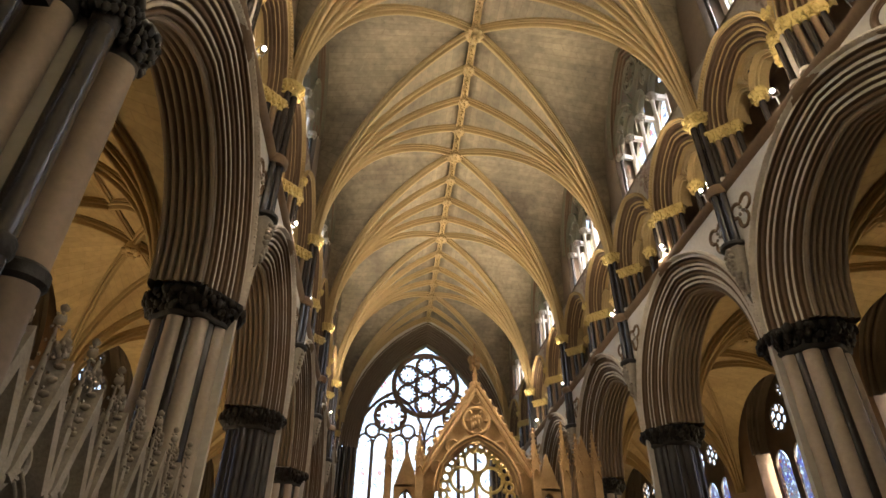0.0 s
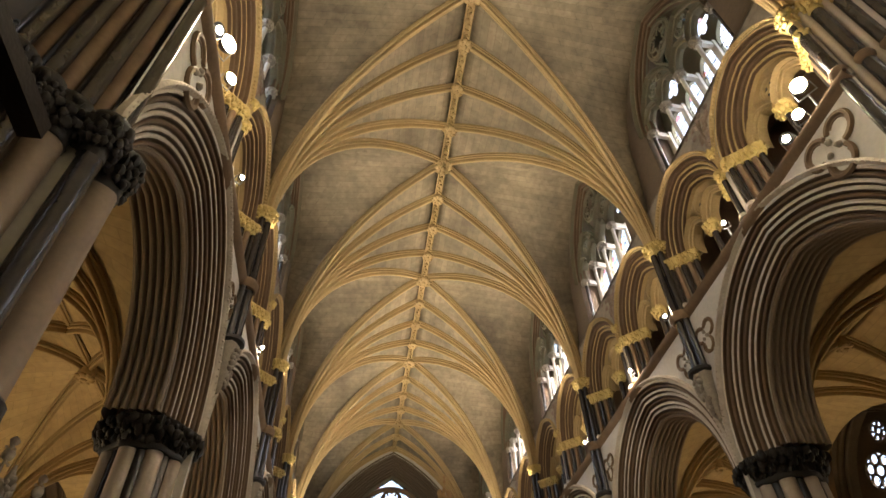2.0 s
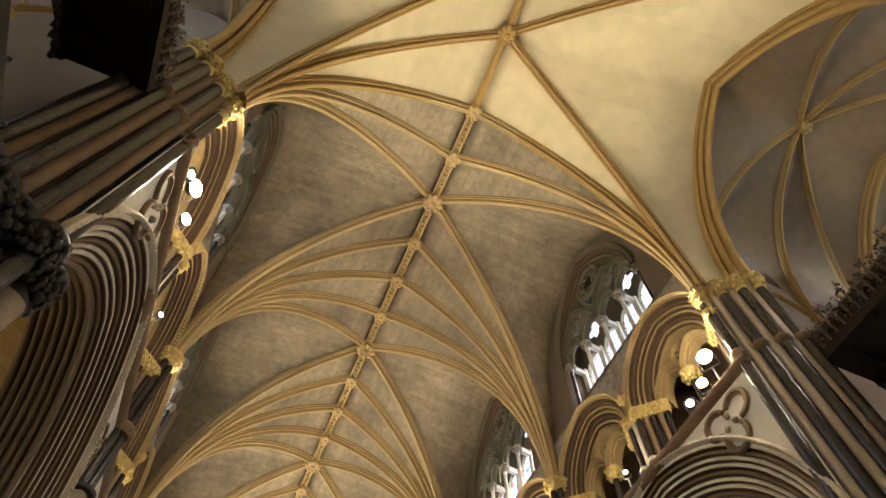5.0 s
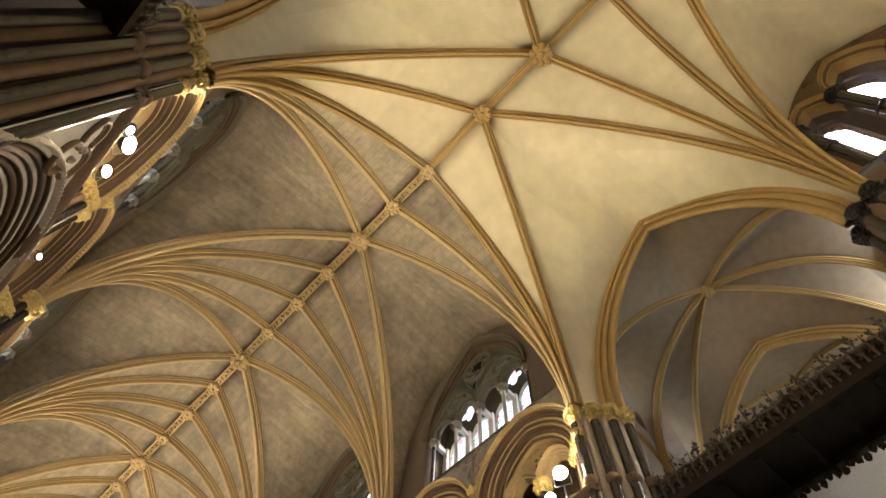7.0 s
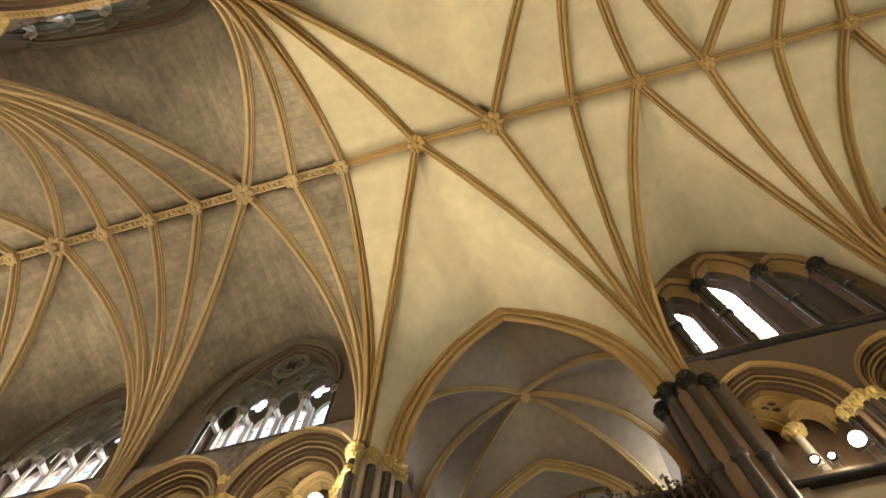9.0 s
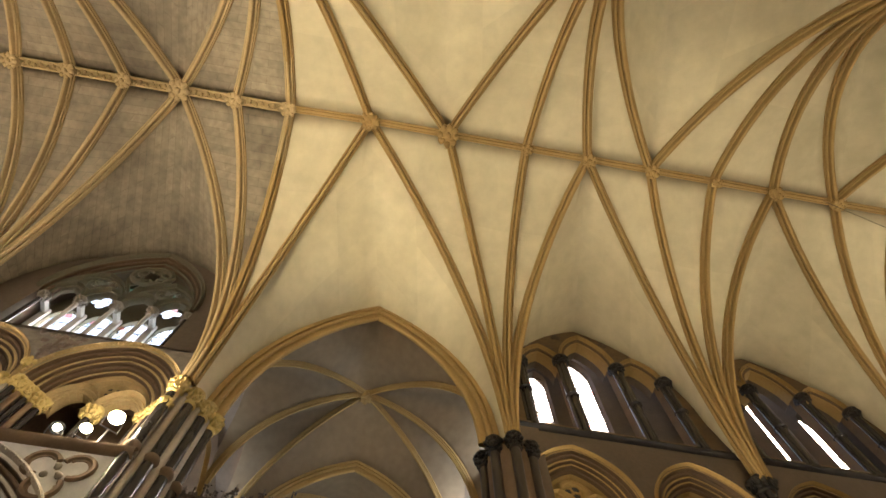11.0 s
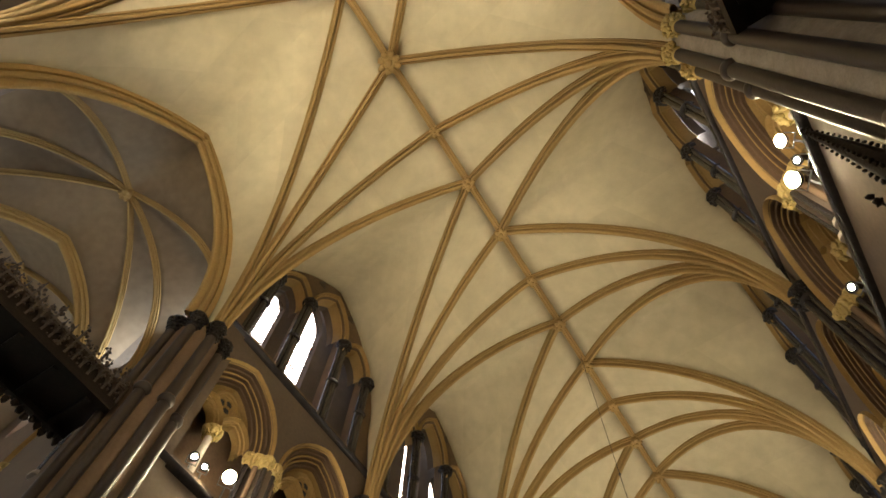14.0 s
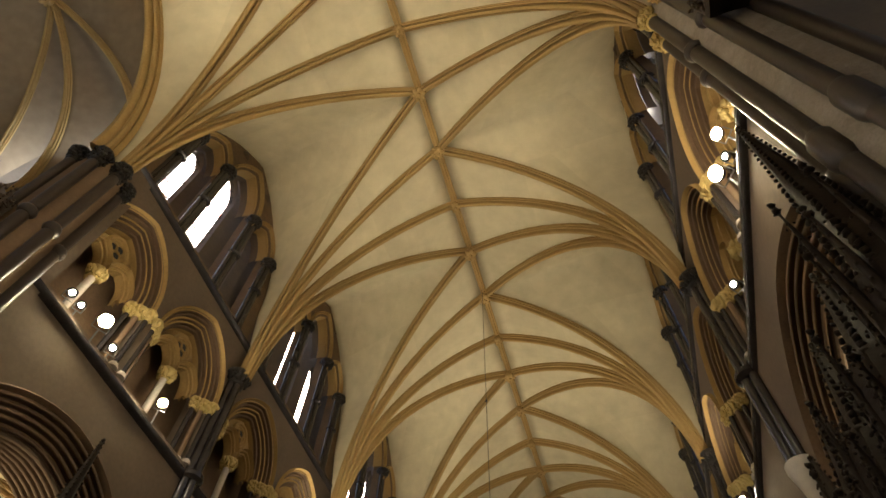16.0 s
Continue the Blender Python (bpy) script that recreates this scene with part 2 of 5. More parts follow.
# ---- mesh tools ----
class Geo:
    """Collects vertices, faces and uvs for one mesh."""

    def __init__(self):
        self.v, self.f, self.uv, self.second, self.soft = [], [], [], set(), False

    def grid(self, rows, close=False, uvs=None, flip=False, second=()):
        """rows: lists of points, all of one length, joined into quads."""
        k, n, w = len(self.v), len(rows), len(rows[0])
        for r in rows:
            self.v.extend(tuple(p) for p in r)
        for i in range(n - 1):
            for j in range(w if close else w - 1):
                a, b = k + i * w + j, k + i * w + (j + 1) % w
                q = (a, b, b + w, a + w)
                if i in second:
                    self.second.add(len(self.f))
                self.f.append(q[::-1] if flip else q)
                self.uv.append([uvs[i][j], uvs[i][(j + 1) % w], uvs[i + 1][(j + 1) % w], uvs[i + 1][j]] if uvs else None)
                if flip and uvs:
                    self.uv[-1] = self.uv[-1][::-1]
        return self

    def poly(self, pts):
        k = len(self.v)
        self.v.extend(tuple(p) for p in pts)
        self.f.append(tuple(range(k, k + len(pts))))
        self.uv.append(None)
        return self

    def box(self, x0, x1, y0, y1, z0, z1):
        k = len(self.v)
        self.v.extend([(x, y, z) for z in (z0, z1) for y in (y0, y1) for x in (x0, x1)])
        for q in ((0, 2, 3, 1), (4, 5, 7, 6), (0, 1, 5, 4), (2, 6, 7, 3), (0, 4, 6, 2), (1, 3, 7, 5)):
            self.f.append(tuple(k + i for i in q))
            self.uv.append(None)
        return self

    def lathe(self, prof, cx=0, cy=0, n=20, wob=0.0, freq=3.0, lobes=0, lobe=0.0, caps=True):
        """prof: (radius, z) upwards; wob: carved unevenness."""
        rows = []
        for r, z in prof:
            row = []
            for i in range(n):
                a = 2 * math.pi * i / n
                rr = r * (1 + lobe * abs(math.cos(lobes * a / 2)) - lobe * 0.5) if lobes else r
                if wob:
                    rr += wob * noise.noise(Vector((math.cos(a) * r * freq + cx, math.sin(a) * r * freq + cy * 1.7, z * freq)))
                row.append((cx + rr * math.cos(a), cy + rr * math.sin(a), z))
            rows.append(row)
        self.grid(rows, True)
        if caps:
            self.poly(rows[0][::-1]), self.poly(rows[-1])
        return self

    def tube(self, pts, r, n=8, closed=False, flat=1.0, axis=Vector((0, 1, 0))):
        """A round bar along points; flat squashes it along axis."""
        pts = [Vector(p) for p in pts]
        rows, c = [], len(pts)
        for i, p in enumerate(pts):
            t = (pts[(i + 1) % c] - pts[i - 1]) if closed or 0 < i < c - 1 else (pts[min(i + 1, c - 1)] - pts[max(i - 1, 0)])
            t.normalize()
            s = axis.cross(t)
            s = s.normalized() if s.length > 1e-4 else Vector((1, 0, 0))
            w = t.cross(s)
            rows.append([p + s * (r * math.cos(2 * math.pi * j / n)) + w * (flat * r * math.sin(2 * math.pi * j / n)) for j in range(n)])
        if closed:
            rows.append(rows[0])
        self.grid(rows, True)
        if not closed:
            self.poly(rows[0]), self.poly(rows[-1][::-1])
        return self

    def blob(self, c, r, seed=0, n=7, squash=(1, 1, 1)):
        """A small carved knob of leaf-like lumps."""
        self.soft = True
        rows = []
        for i in range(5):
            th = math.pi * (0.08 + 0.84 * i / 4)
            row = []
            for j in range(n):
                a = 2 * math.pi * j / n
                d = Vector((math.sin(th) * math.cos(a), math.sin(th) * math.sin(a), math.cos(th)))
                rr = r * (1 + 0.35 * noise.noise(d * 1.9 + Vector((seed * 3.1, seed * 1.7, 0))) + 0.16 * math.cos(3 * a + seed))
                row.append((c[0] + d.x * rr * squash[0], c[1] + d.y * rr * squash[1], c[2] + d.z * rr * squash[2]))
            rows.append(row)
        self.grid(rows, True)
        self.poly(rows[0][::-1]), self.poly(rows[-1])
        return self

    def mesh(self, name, mat, smooth=38):
        me = bpy.data.meshes.new(name)
        me.from_pydata(self.v, [], self.f)
        if any(self.uv):
            lay = me.uv_layers.new(name="UVMap")
            i = 0
            for q, f in zip(self.uv, self.f):
                for j in range(len(f)):
                    if q:
                        lay.data[i].uv = q[j]
                    i += 1
        for one in mat if isinstance(mat, tuple) else (mat,):
            me.materials.append(one)
        for i in self.second:
            me.polygons[i].material_index = 1
        if smooth:
            me.shade_smooth()
            me.set_sharp_from_angle(angle=radians(85 if self.soft else smooth))
        me.update()
        return me


def part(name, geo, mat, parent, label="", smooth=38):
    ob = new(name, geo.mesh(name, mat, smooth))
    ob.parent = parent
    if label:
        ob["label"] = label
    return ob


def thing(name, label, category, group="", kind="", geo=None, mat=None, smooth=38):
    ob = new(name, geo.mesh(name, mat, smooth) if geo else None)
    return tagged(ob, label, category, group, kind)


def structure(name, geo, mat, label, smooth=38, category="structure"):
    return tagged(new(name, geo.mesh(name, mat, smooth)), label, category, "", "structure")


def wall_pose(side, face, yc):
    """Local x runs along the wall, local y goes into it. side 1 is south, -1 north."""
    return pose(side * face, yc, 0, 0, 0, -90 * side)


def pointed(s, h, r=0.0, n=12):
    """A two-centred arch of half-span s and rise h, set off outwards by r: (u, z) from the left foot to the right."""
    R = (s * s + h * h) / (2 * s)
    end = math.acos(max(-1.0, min(1.0, (R - s) / (R + r))))
    left = [((R - s) - (R + r) * math.cos(end * i / n), (R + r) * math.sin(end * i / n)) for i in range(n + 1)]
    return left + [(-u, z) for u, z in left[-2::-1]]


def roll_profile(width, depth, orders, hood=0.0, lead=0.0):
    """A deeply moulded arch section: (offset outwards, depth into the wall) from the wall's face to the soffit."""
    pts = []
    if hood:
        pts += [(width + hood, lead + 0.02), (width + hood, lead - 0.07), (width + hood * 0.5, lead - 0.11), (width + 0.01, lead - 0.05)]
    pts.append((width, lead + 0.02))
    st, dp = width / orders, depth / orders
    for i in range(orders):
        r0, v0 = width - i * st, lead + i * dp
        rr = st * 0.34
        cr, cv = r0 - rr * 1.15, v0 + rr * 0.8
        for a in (15, 55, 95, 135, 175, 215):
            pts.append((cr + rr * math.cos(radians(a)), cv - rr * math.sin(radians(a))))
        pts.append((r0 - st * 0.70, v0 + dp * 1.1 + st * 0.75))
        pts.append((r0 - st * 0.90, v0 + dp * 1.1 + st * 0.62))
        pts.append((r0 - st * 0.97, v0 + dp * 1.02))
    pts.append((0.0, depth + lead + 0.02))
    return pts


def arch_moulding(s, h, z0, prof, soffit, n=12, geo=None, uc=0.0, second=()):
    geo = geo or Geo()
    cols = [[(uc + u, v, z0 + z) for u, z in pointed(s, h, r, n)] for r, v in prof]
    last = prof[-1]
    cols.append([(uc + u, soffit, z0 + z) for u, z in pointed(s, h, last[0], n)])
    return geo.grid(cols, second=second)


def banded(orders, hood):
    """Strips for the darker colour: painted shade in the hollows, every third order whole."""
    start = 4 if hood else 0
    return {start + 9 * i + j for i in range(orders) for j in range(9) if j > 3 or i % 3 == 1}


def soffit_rolls(v0, v1, count, r=0.055):
    """A row of rolls across the underside of an arch, from depth v0 to v1."""
    pts, st = [(0.03, v0)], (v1 - v0) / count
    for i in range(count):
        c = v0 + st * (i + 0.5)
        pts.append((0.04, c - st * 0.48))
        for a in (-80, -40, 0, 40, 80):
            pts.append((-r * math.cos(radians(a)), c + st * 0.34 * math.sin(radians(a))))
        pts.append((0.04, c + st * 0.48))
    return pts + [(0.03, v1)]


def full_arch(t, s, h, z0, width, depth, orders, hood, thick, mats):
    """Front orders, rolled soffit and rear orders of a thick arch, each a part."""
    front = roll_profile(width, depth, orders, hood)
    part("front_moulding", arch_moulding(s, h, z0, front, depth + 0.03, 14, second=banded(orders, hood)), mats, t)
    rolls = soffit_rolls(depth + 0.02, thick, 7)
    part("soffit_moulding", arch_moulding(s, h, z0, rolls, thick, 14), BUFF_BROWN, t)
    rear = [(0.03, thick), (0.1, thick + 0.03), (0.2, thick + 0.05), (width, thick + 0.05)]
    part("rear_moulding", arch_moulding(s, h, z0, rear, thick, 14), mats[0], t)


def pierced_wall(u0, u1, z0, z1, holes, v0, v1, geo=None, n=12):
    """A slab from depth v0 to v1 with pointed holes (centre, half-span, foot z, springing z, rise), side by side."""
    geo = geo or Geo()
    edges = [u0] + [(a[0] + a[1] + b[0] - b[1]) / 2 for a, b in zip(holes, holes[1:])] + [u1]
    for (uc, s, zf, zs, h), a, b in zip(holes, edges, edges[1:]):
        line = [(uc - s, zf)] + [(uc + u, zs + z) for u, z in pointed(s, h, 0, n)] + [(uc + s, zf)]
        m = len(line)
        top = []
        for i, (u, z) in enumerate(line):
            if i == 0:
                top.append((a, zf))
            elif i == m - 1:
                top.append((b, zf))
            elif i == 1:
                top.append((a, z1))
            elif i == m - 2:
                top.append((b, z1))
            else:
                top.append((a + (b - a) * (i - 1) / (m - 3), z1))
        for v, fl in ((v0, False), (v1, True)):
            geo.grid([[(u, v, z) for u, z in line], [(u, v, z) for u, z in top]], flip=fl)
        geo.grid([[(u, v0, z) for u, z in line], [(u, v1, z) for u, z in line]])
        if zf > z0:
            geo.box(a, b, v0, v1, z0, zf)
    return geo


def ring(geo, cu, cz, r, t, v=0.0, n=28, flat=1.0, a0=0, a1=360):
    full = a1 - a0 >= 360
    k = n if full else n + 1
    pts = [(cu + r * math.cos(radians(a0 + (a1 - a0) * i / n)), v, cz + r * math.sin(radians(a0 + (a1 - a0) * i / n))) for i in range(k)]
    return geo.tube(pts, t, 6, full, flat)


def disc(geo, cu, cz, r, v, n=20):
    return geo.poly([(cu + r * math.cos(2 * math.pi * i / n), v, cz + r * math.sin(2 * math.pi * i / n)) for i in range(n)])


def foliate(geo, cx, cy, r, z0, z1, n, size, seed=0, a0=0, a1=360, tiers=2):
    """Carved leaves set round a capital's bell."""
    n, tiers = int(n * 1.25), tiers + 1
    for t in range(tiers):
        z = z0 + (z1 - z0) * (t + 0.6) / (tiers + 0.2)
        rr = r * (0.86 + 0.16 * t * 2 / tiers)
        for i in range(n):
            a = radians(a0 + (a1 - a0) * (i + 0.5 * (t % 2) + random.uniform(-0.45, 0.45)) / n)
            k = size * (0.5 + 0.62 * random.random())
            geo.blob((cx + rr * math.cos(a), cy + rr * math.sin(a), z + random.uniform(-0.35, 0.35) * (z1 - z0) / tiers), k, seed + i + 7 * t, 7, (1, 1, 1.3))
    return geo


# ---- the plan, in metres ----
BAY = 6.549
YB = 3.907                                   # the arch between crossing and presbytery
A_Y = [YB + BAY * k for k in range(6)]      # presbytery piers, to the east wall
A_FACE, PIER_X = 5.2, 6.0
C_FACE = 6.1                                # choir wall
C_Y = [-3.52, -9.75, -16.04, -22.3, -28.5]   # choir piers
RIDGE_A, RIDGE_C = 20.2, 20.7
SPRING_A, SPRING_X, SPRING_W, SPRING_C = 12.8, 12.85, 13.35, 13.27
STRING_A, SILL_A = 10.42, 14.15
STRING_C, SILL_C = 10.05, 14.5


# ---- vaults ----
def arc_path(S, R, n=16, full=1.0):
    """A rib that rises steeply from its springer S and bends over to the ridge point R, as one arc; full: how far it bulges."""
    S, R = Vector(S), Vector(R)
    flat = Vector((R.x - S.x, R.y - S.y, 0))
    L, h = flat.length, R.z - S.z
    d = flat / L
    c = math.hypot(L, h)
    r0 = max((L * L + h * h) / (2 * L), c * 0.5)
    sag = full * (r0 - math.sqrt(max(0.0, r0 * r0 - c * c / 4)))
    r = (c * c / 4 + sag * sag) / (2 * sag)
    half = math.asin(min(1.0, c / (2 * r)))
    out = []
    for i in range(n + 1):
        a = -half + 2 * half * i / n
        along, up = c / 2 + r * math.sin(a), r * math.cos(a) - (r - sag)
        out.append(S + d * ((along * L - up * h) / c) + Vector((0, 0, (along * h + up * L) / c)))
    return out


def wall_path(S, apex, stilt, n=16):
    """The edge of a web on the wall: upright to the stilt, then half a pointed arch."""
    S, A = Vector(S), Vector(apex)
    if stilt is None:
        return arc_path((A.x, S.y + (0.35 if A.y > S.y else -0.35), S.z), A, n, 0.96)
    k = n // 4
    if abs(A.x - S.x) < abs(A.y - S.y):
        foot = Vector((A.x, S.y + (0.25 if A.y > S.y else -0.25), stilt))
    else:
        foot = Vector((S.x + (0.25 if A.x > S.x else -0.25), A.y, stilt))
    return [S.lerp(foot, i / k) for i in range(k)] + arc_path(foot, A, n - k, 1.0)


RIB_HALF = [(0.15, 0.04), (0.15, -0.05), (0.088, -0.045), (0.088, -0.07), (0.135, -0.1), (0.13, -0.15), (0.09, -0.165), (0.066, -0.11), (0.04, -0.085), (0.034, -0.14), (0.06, -0.205), (0.042, -0.262), (0.012, -0.28)]
RIB_SECTION = [(-a, b) for a, b in RIB_HALF] + RIB_HALF[::-1]


def sweep_rib(path, scale=1.0, geo=None, deep=0.9):
    geo = geo or Geo()
    rows = []
    for i, p in enumerate(path):
        t = (path[min(i + 1, len(path) - 1)] - path[max(i - 1, 0)]).normalized()
        flat = Vector((path[-1].x - path[0].x, path[-1].y - path[0].y, 0)).normalized()
        side = flat.cross(Vector((0, 0, 1))).normalized()
        up = side.cross(t).normalized()
        if up.z < 0 or (abs(up.z) < 1e-3 and up.dot(flat) > 0):
            up = -up
        rows.append([p + side * (a * scale) + up * (b * scale * 1.25 * deep) for a, b in RIB_SECTION])
    return geo.grid(rows)


def build_vault(name, label, springs, fans, ridge_z, ridge_x, apex, web_mat, rib_mat, rib_scale=1.0, bulge=1.0):
    """springs[side]: springers (x, y, z). fans[side][k]: the ridge places its ribs run to. apex(side, k): wall arch apex and stilt, or None."""
    web = Geo()
    ribs = []
    for side in (1, -1):
        paths = []
        for S, ys in zip(springs[side], fans[side]):
            paths.append([(y, arc_path(S, (ridge_x, y, ridge_z(y)), 16, bulge)) for y in ys])
        for k, fan in enumerate(paths):
            ribs += [p for _, p in fan]
            pairs = [(a[1], b[1]) for a, b in zip(fan, fan[1:])]
            for a, b in pairs:
                loft_web(web, a, b)
            if k + 1 < len(paths):
                nxt = paths[k + 1]
                top = apex(side, k)
                if top:
                    (ax, ay, az), stilt = top
                    lo, hi = (fan, nxt) if springs[side][k][1] < springs[side][k + 1][1] else (nxt, fan)
                    loft_web(web, lo[-1][1], wall_path(lo[0][1][0], (ax, ay, az), stilt), 5)
                    loft_web(web, wall_path(hi[0][1][0], (ax, ay, az), stilt), hi[0][1], 5)
    vault = structure(name, web, web_mat, label, 60, "vault")
    weld(vault.data)
    for p in ribs:
        part("rib", sweep_rib(p, rib_scale), rib_mat, vault)
    return vault


def weld(me):
    bm = bmesh.new()
    bm.from_mesh(me)
    bmesh.ops.remove_doubles(bm, verts=bm.verts, dist=0.002)
    bm.to_mesh(me)
    bm.free()


def loft_web(geo, a, b, m=4):
    rows, uvs, run = [], [], 0.0
    for i, (p, q) in enumerate(zip(a, b)):
        if i:
            run += ((p - a[i - 1]).length + (q - b[i - 1]).length) / 2
        w = (q - p).length
        rows.append([p.lerp(q, j / m) for j in range(m + 1)])
        uvs.append([(w * (j / m - 0.5), run) for j in range(m + 1)])
    geo.grid(rows, uvs=uvs)
    geo.grid([[x + Vector((0, 0, 0.25)) for x in r] for r in rows], uvs=uvs, flip=True)


def ridge_bar(vault, x, y0, y1, z0, z1, mat, scale=1.0, carved=False):
    path = [Vector((x, y0 + (y1 - y0) * i / 2, z0 + (z1 - z0) * i / 2)) for i in range(3)]
    geo = sweep_rib(path, scale, deep=0.38)
    if carved:
        geo = Geo()
        for dx in (-0.1, 0.1):
            geo.tube([(x + dx, y0, z0 - 0.15), (x + dx, y1, z1 - 0.15)], 0.042, 6)
        geo.box(x - 0.1, x + 0.1, min(y0, y1), max(y0, y1), z0 - 0.06, z0 + 0.04)
        n = max(2, int(abs(y1 - y0) / 0.17))
        for i in range(n):
            y = y0 + (y1 - y0) * (i + 0.5) / n
            geo.blob((x + (0.035 if i % 2 else -0.035), y, z0 + (z1 - z0) * (i + 0.5) / n - 0.17), 0.07, i % 9, 6, (1.15, 0.72, 1))
    return part("ridge_rib", geo, mat, vault)


def boss(vault, x, y, z, r, mat, seed=0):
    g = Geo()
    g.lathe([(r * 0.5, z - 0.39), (r * 0.8, z - 0.36), (r * 0.85, z - 0.24), (r * 0.7, z - 0.1), (r * 0.7, z + 0.02)], x, y, 16)
    k = 8 if r > 0.24 else 6
    for i in range(k):
        a = 2 * math.pi * i / k
        g.blob((x + r * 0.72 * math.cos(a), y + r * 0.72 * math.sin(a), z - 0.36), r * 0.34, seed + i, 6, (1, 1, 0.6))
    g.blob((x, y, z - 0.41), r * 0.3, seed + 11, 6, (1, 1, 0.6))
    return part("boss", g, mat, vault)


# presbytery vault: five bays, tiercerons and a carved ridge
def presbytery_ridge(y):
    return RIDGE_A


sp = {s: [(s * (5.25 if k == 0 else 5.2), A_Y[k], SPRING_X if k == 0 else SPRING_A) for k in range(6)] for s in (1, -1)}
offs = [-BAY / 2, -1.64, 0, 1.64, BAY / 2]
fan = {s: [[A_Y[k] + o for o in offs if A_Y[0] - 0.01 <= A_Y[k] + o <= A_Y[5] + 0.01] for k in range(6)] for s in (1, -1)}
presbytery_vault = build_vault("vault_presbytery", "grey-brown stone vault with golden tierceron ribs and carved ridge", sp, fan, presbytery_ridge, 0.0,
                               lambda s, k: ((s * (A_FACE + 0.17), A_Y[k] + BAY / 2, 19.85), 16.0), WEB_GREY, RIB, 0.9, 0.94)
stops = sorted({round(y, 3) for ys in fan[1] for y in ys})
for i, (a, b) in enumerate(zip(stops, stops[1:])):
    ridge_bar(presbytery_vault, 0, a, b, RIDGE_A, RIDGE_A, RIB, 1.0, True)
for i, y in enumerate(stops):
    star = min(abs(y - (A_Y[k] + BAY / 2)) for k in range(5)) < 0.05
    boss(presbytery_vault, 0, y, RIDGE_A, 0.34 if star else 0.25, RIB, i)


# crossing and choir vault: lop-sided bays, two bosses to a bay
def choir_ridge(y):
    t = max(0.0, min(1.0, (YB - y) / 2.4))
    return RIDGE_A + 0.05 + (RIDGE_C - RIDGE_A - 0.05) * t


c_all = [YB] + C_Y
P, Q = [], []
for k in range(len(c_all) - 1):
    a, b = c_all[k], c_all[k + 1]
    P.append(a + (b - a) * 0.325)
    Q.append(a + (b - a) * 0.659)
spc = {s: [(s * (5.28, 5.72, 5.9, 5.9, 5.9, 5.9)[k], y, (SPRING_X, SPRING_W, SPRING_C, SPRING_C, SPRING_C, SPRING_C)[k]) for k, y in enumerate(c_all)] for s in (1, -1)}
fan_s, fan_n = [], []
for k, y in enumerate(c_all):
    last = k == len(c_all) - 1
    east_s, east_n = ([Q[k - 1], P[k - 1]], [Q[k - 1]]) if k else ([], [])
    west_s, west_n = ([] if last else [P[k]]), ([] if last else [Q[k], P[k]])
    fan_s.append(west_s + [y] + east_s)
    fan_n.append(west_n + [y] + east_n)


def choir_apex(s, k):
    a, b = c_all[k], c_all[k + 1]
    if k == 0:
        return (s * 6.0, (a + b) / 2 + 0.08, 19.55), None
    return (s * (C_FACE + 0.06), (a + b) / 2, 20.75), 16.2


choir_vault = build_vault("vault_choir", "cream plastered vault with ochre ribs and flower bosses", spc, {1: fan_s, -1: fan_n}, choir_ridge, 0.0,
                          choir_apex, WEB_CREAM, RIB_C, 0.92, 0.9)
stops = sorted(set(c_all + P + Q), reverse=True)
for a, b in zip(stops, stops[1:]):
    ridge_bar(choir_vault, 0, a, b, choir_ridge(a), choir_ridge(b), RIB_C, 0.85)
for i, y in enumerate(stops):
    if y == YB:
        continue
    r = 0.36 if y == Q[0] else 0.3 if y == P[0] else 0.2 if y in c_all else 0.24
    boss(choir_vault, 0, y, choir_ridge(y), r, RIB_C, i * 3)
# heavier arch between crossing and choir, and the two transept arches
for s in (1, -1):
    for foot in (c_all[0], c_all[1]):
        p = wall_path((s * 5.9, foot, SPRING_X if foot == YB else SPRING_W), (s * 6.0, (c_all[0] + c_all[1]) / 2 + 0.08, 19.55), None, 24)
        part("arch_rib", sweep_rib(p, 1.35), RIB_C, choir_vault)
    boss(choir_vault, s * 5.95, (c_all[0] + c_all[1]) / 2 + 0.08, 19.68, 0.22, RIB_C, 5)


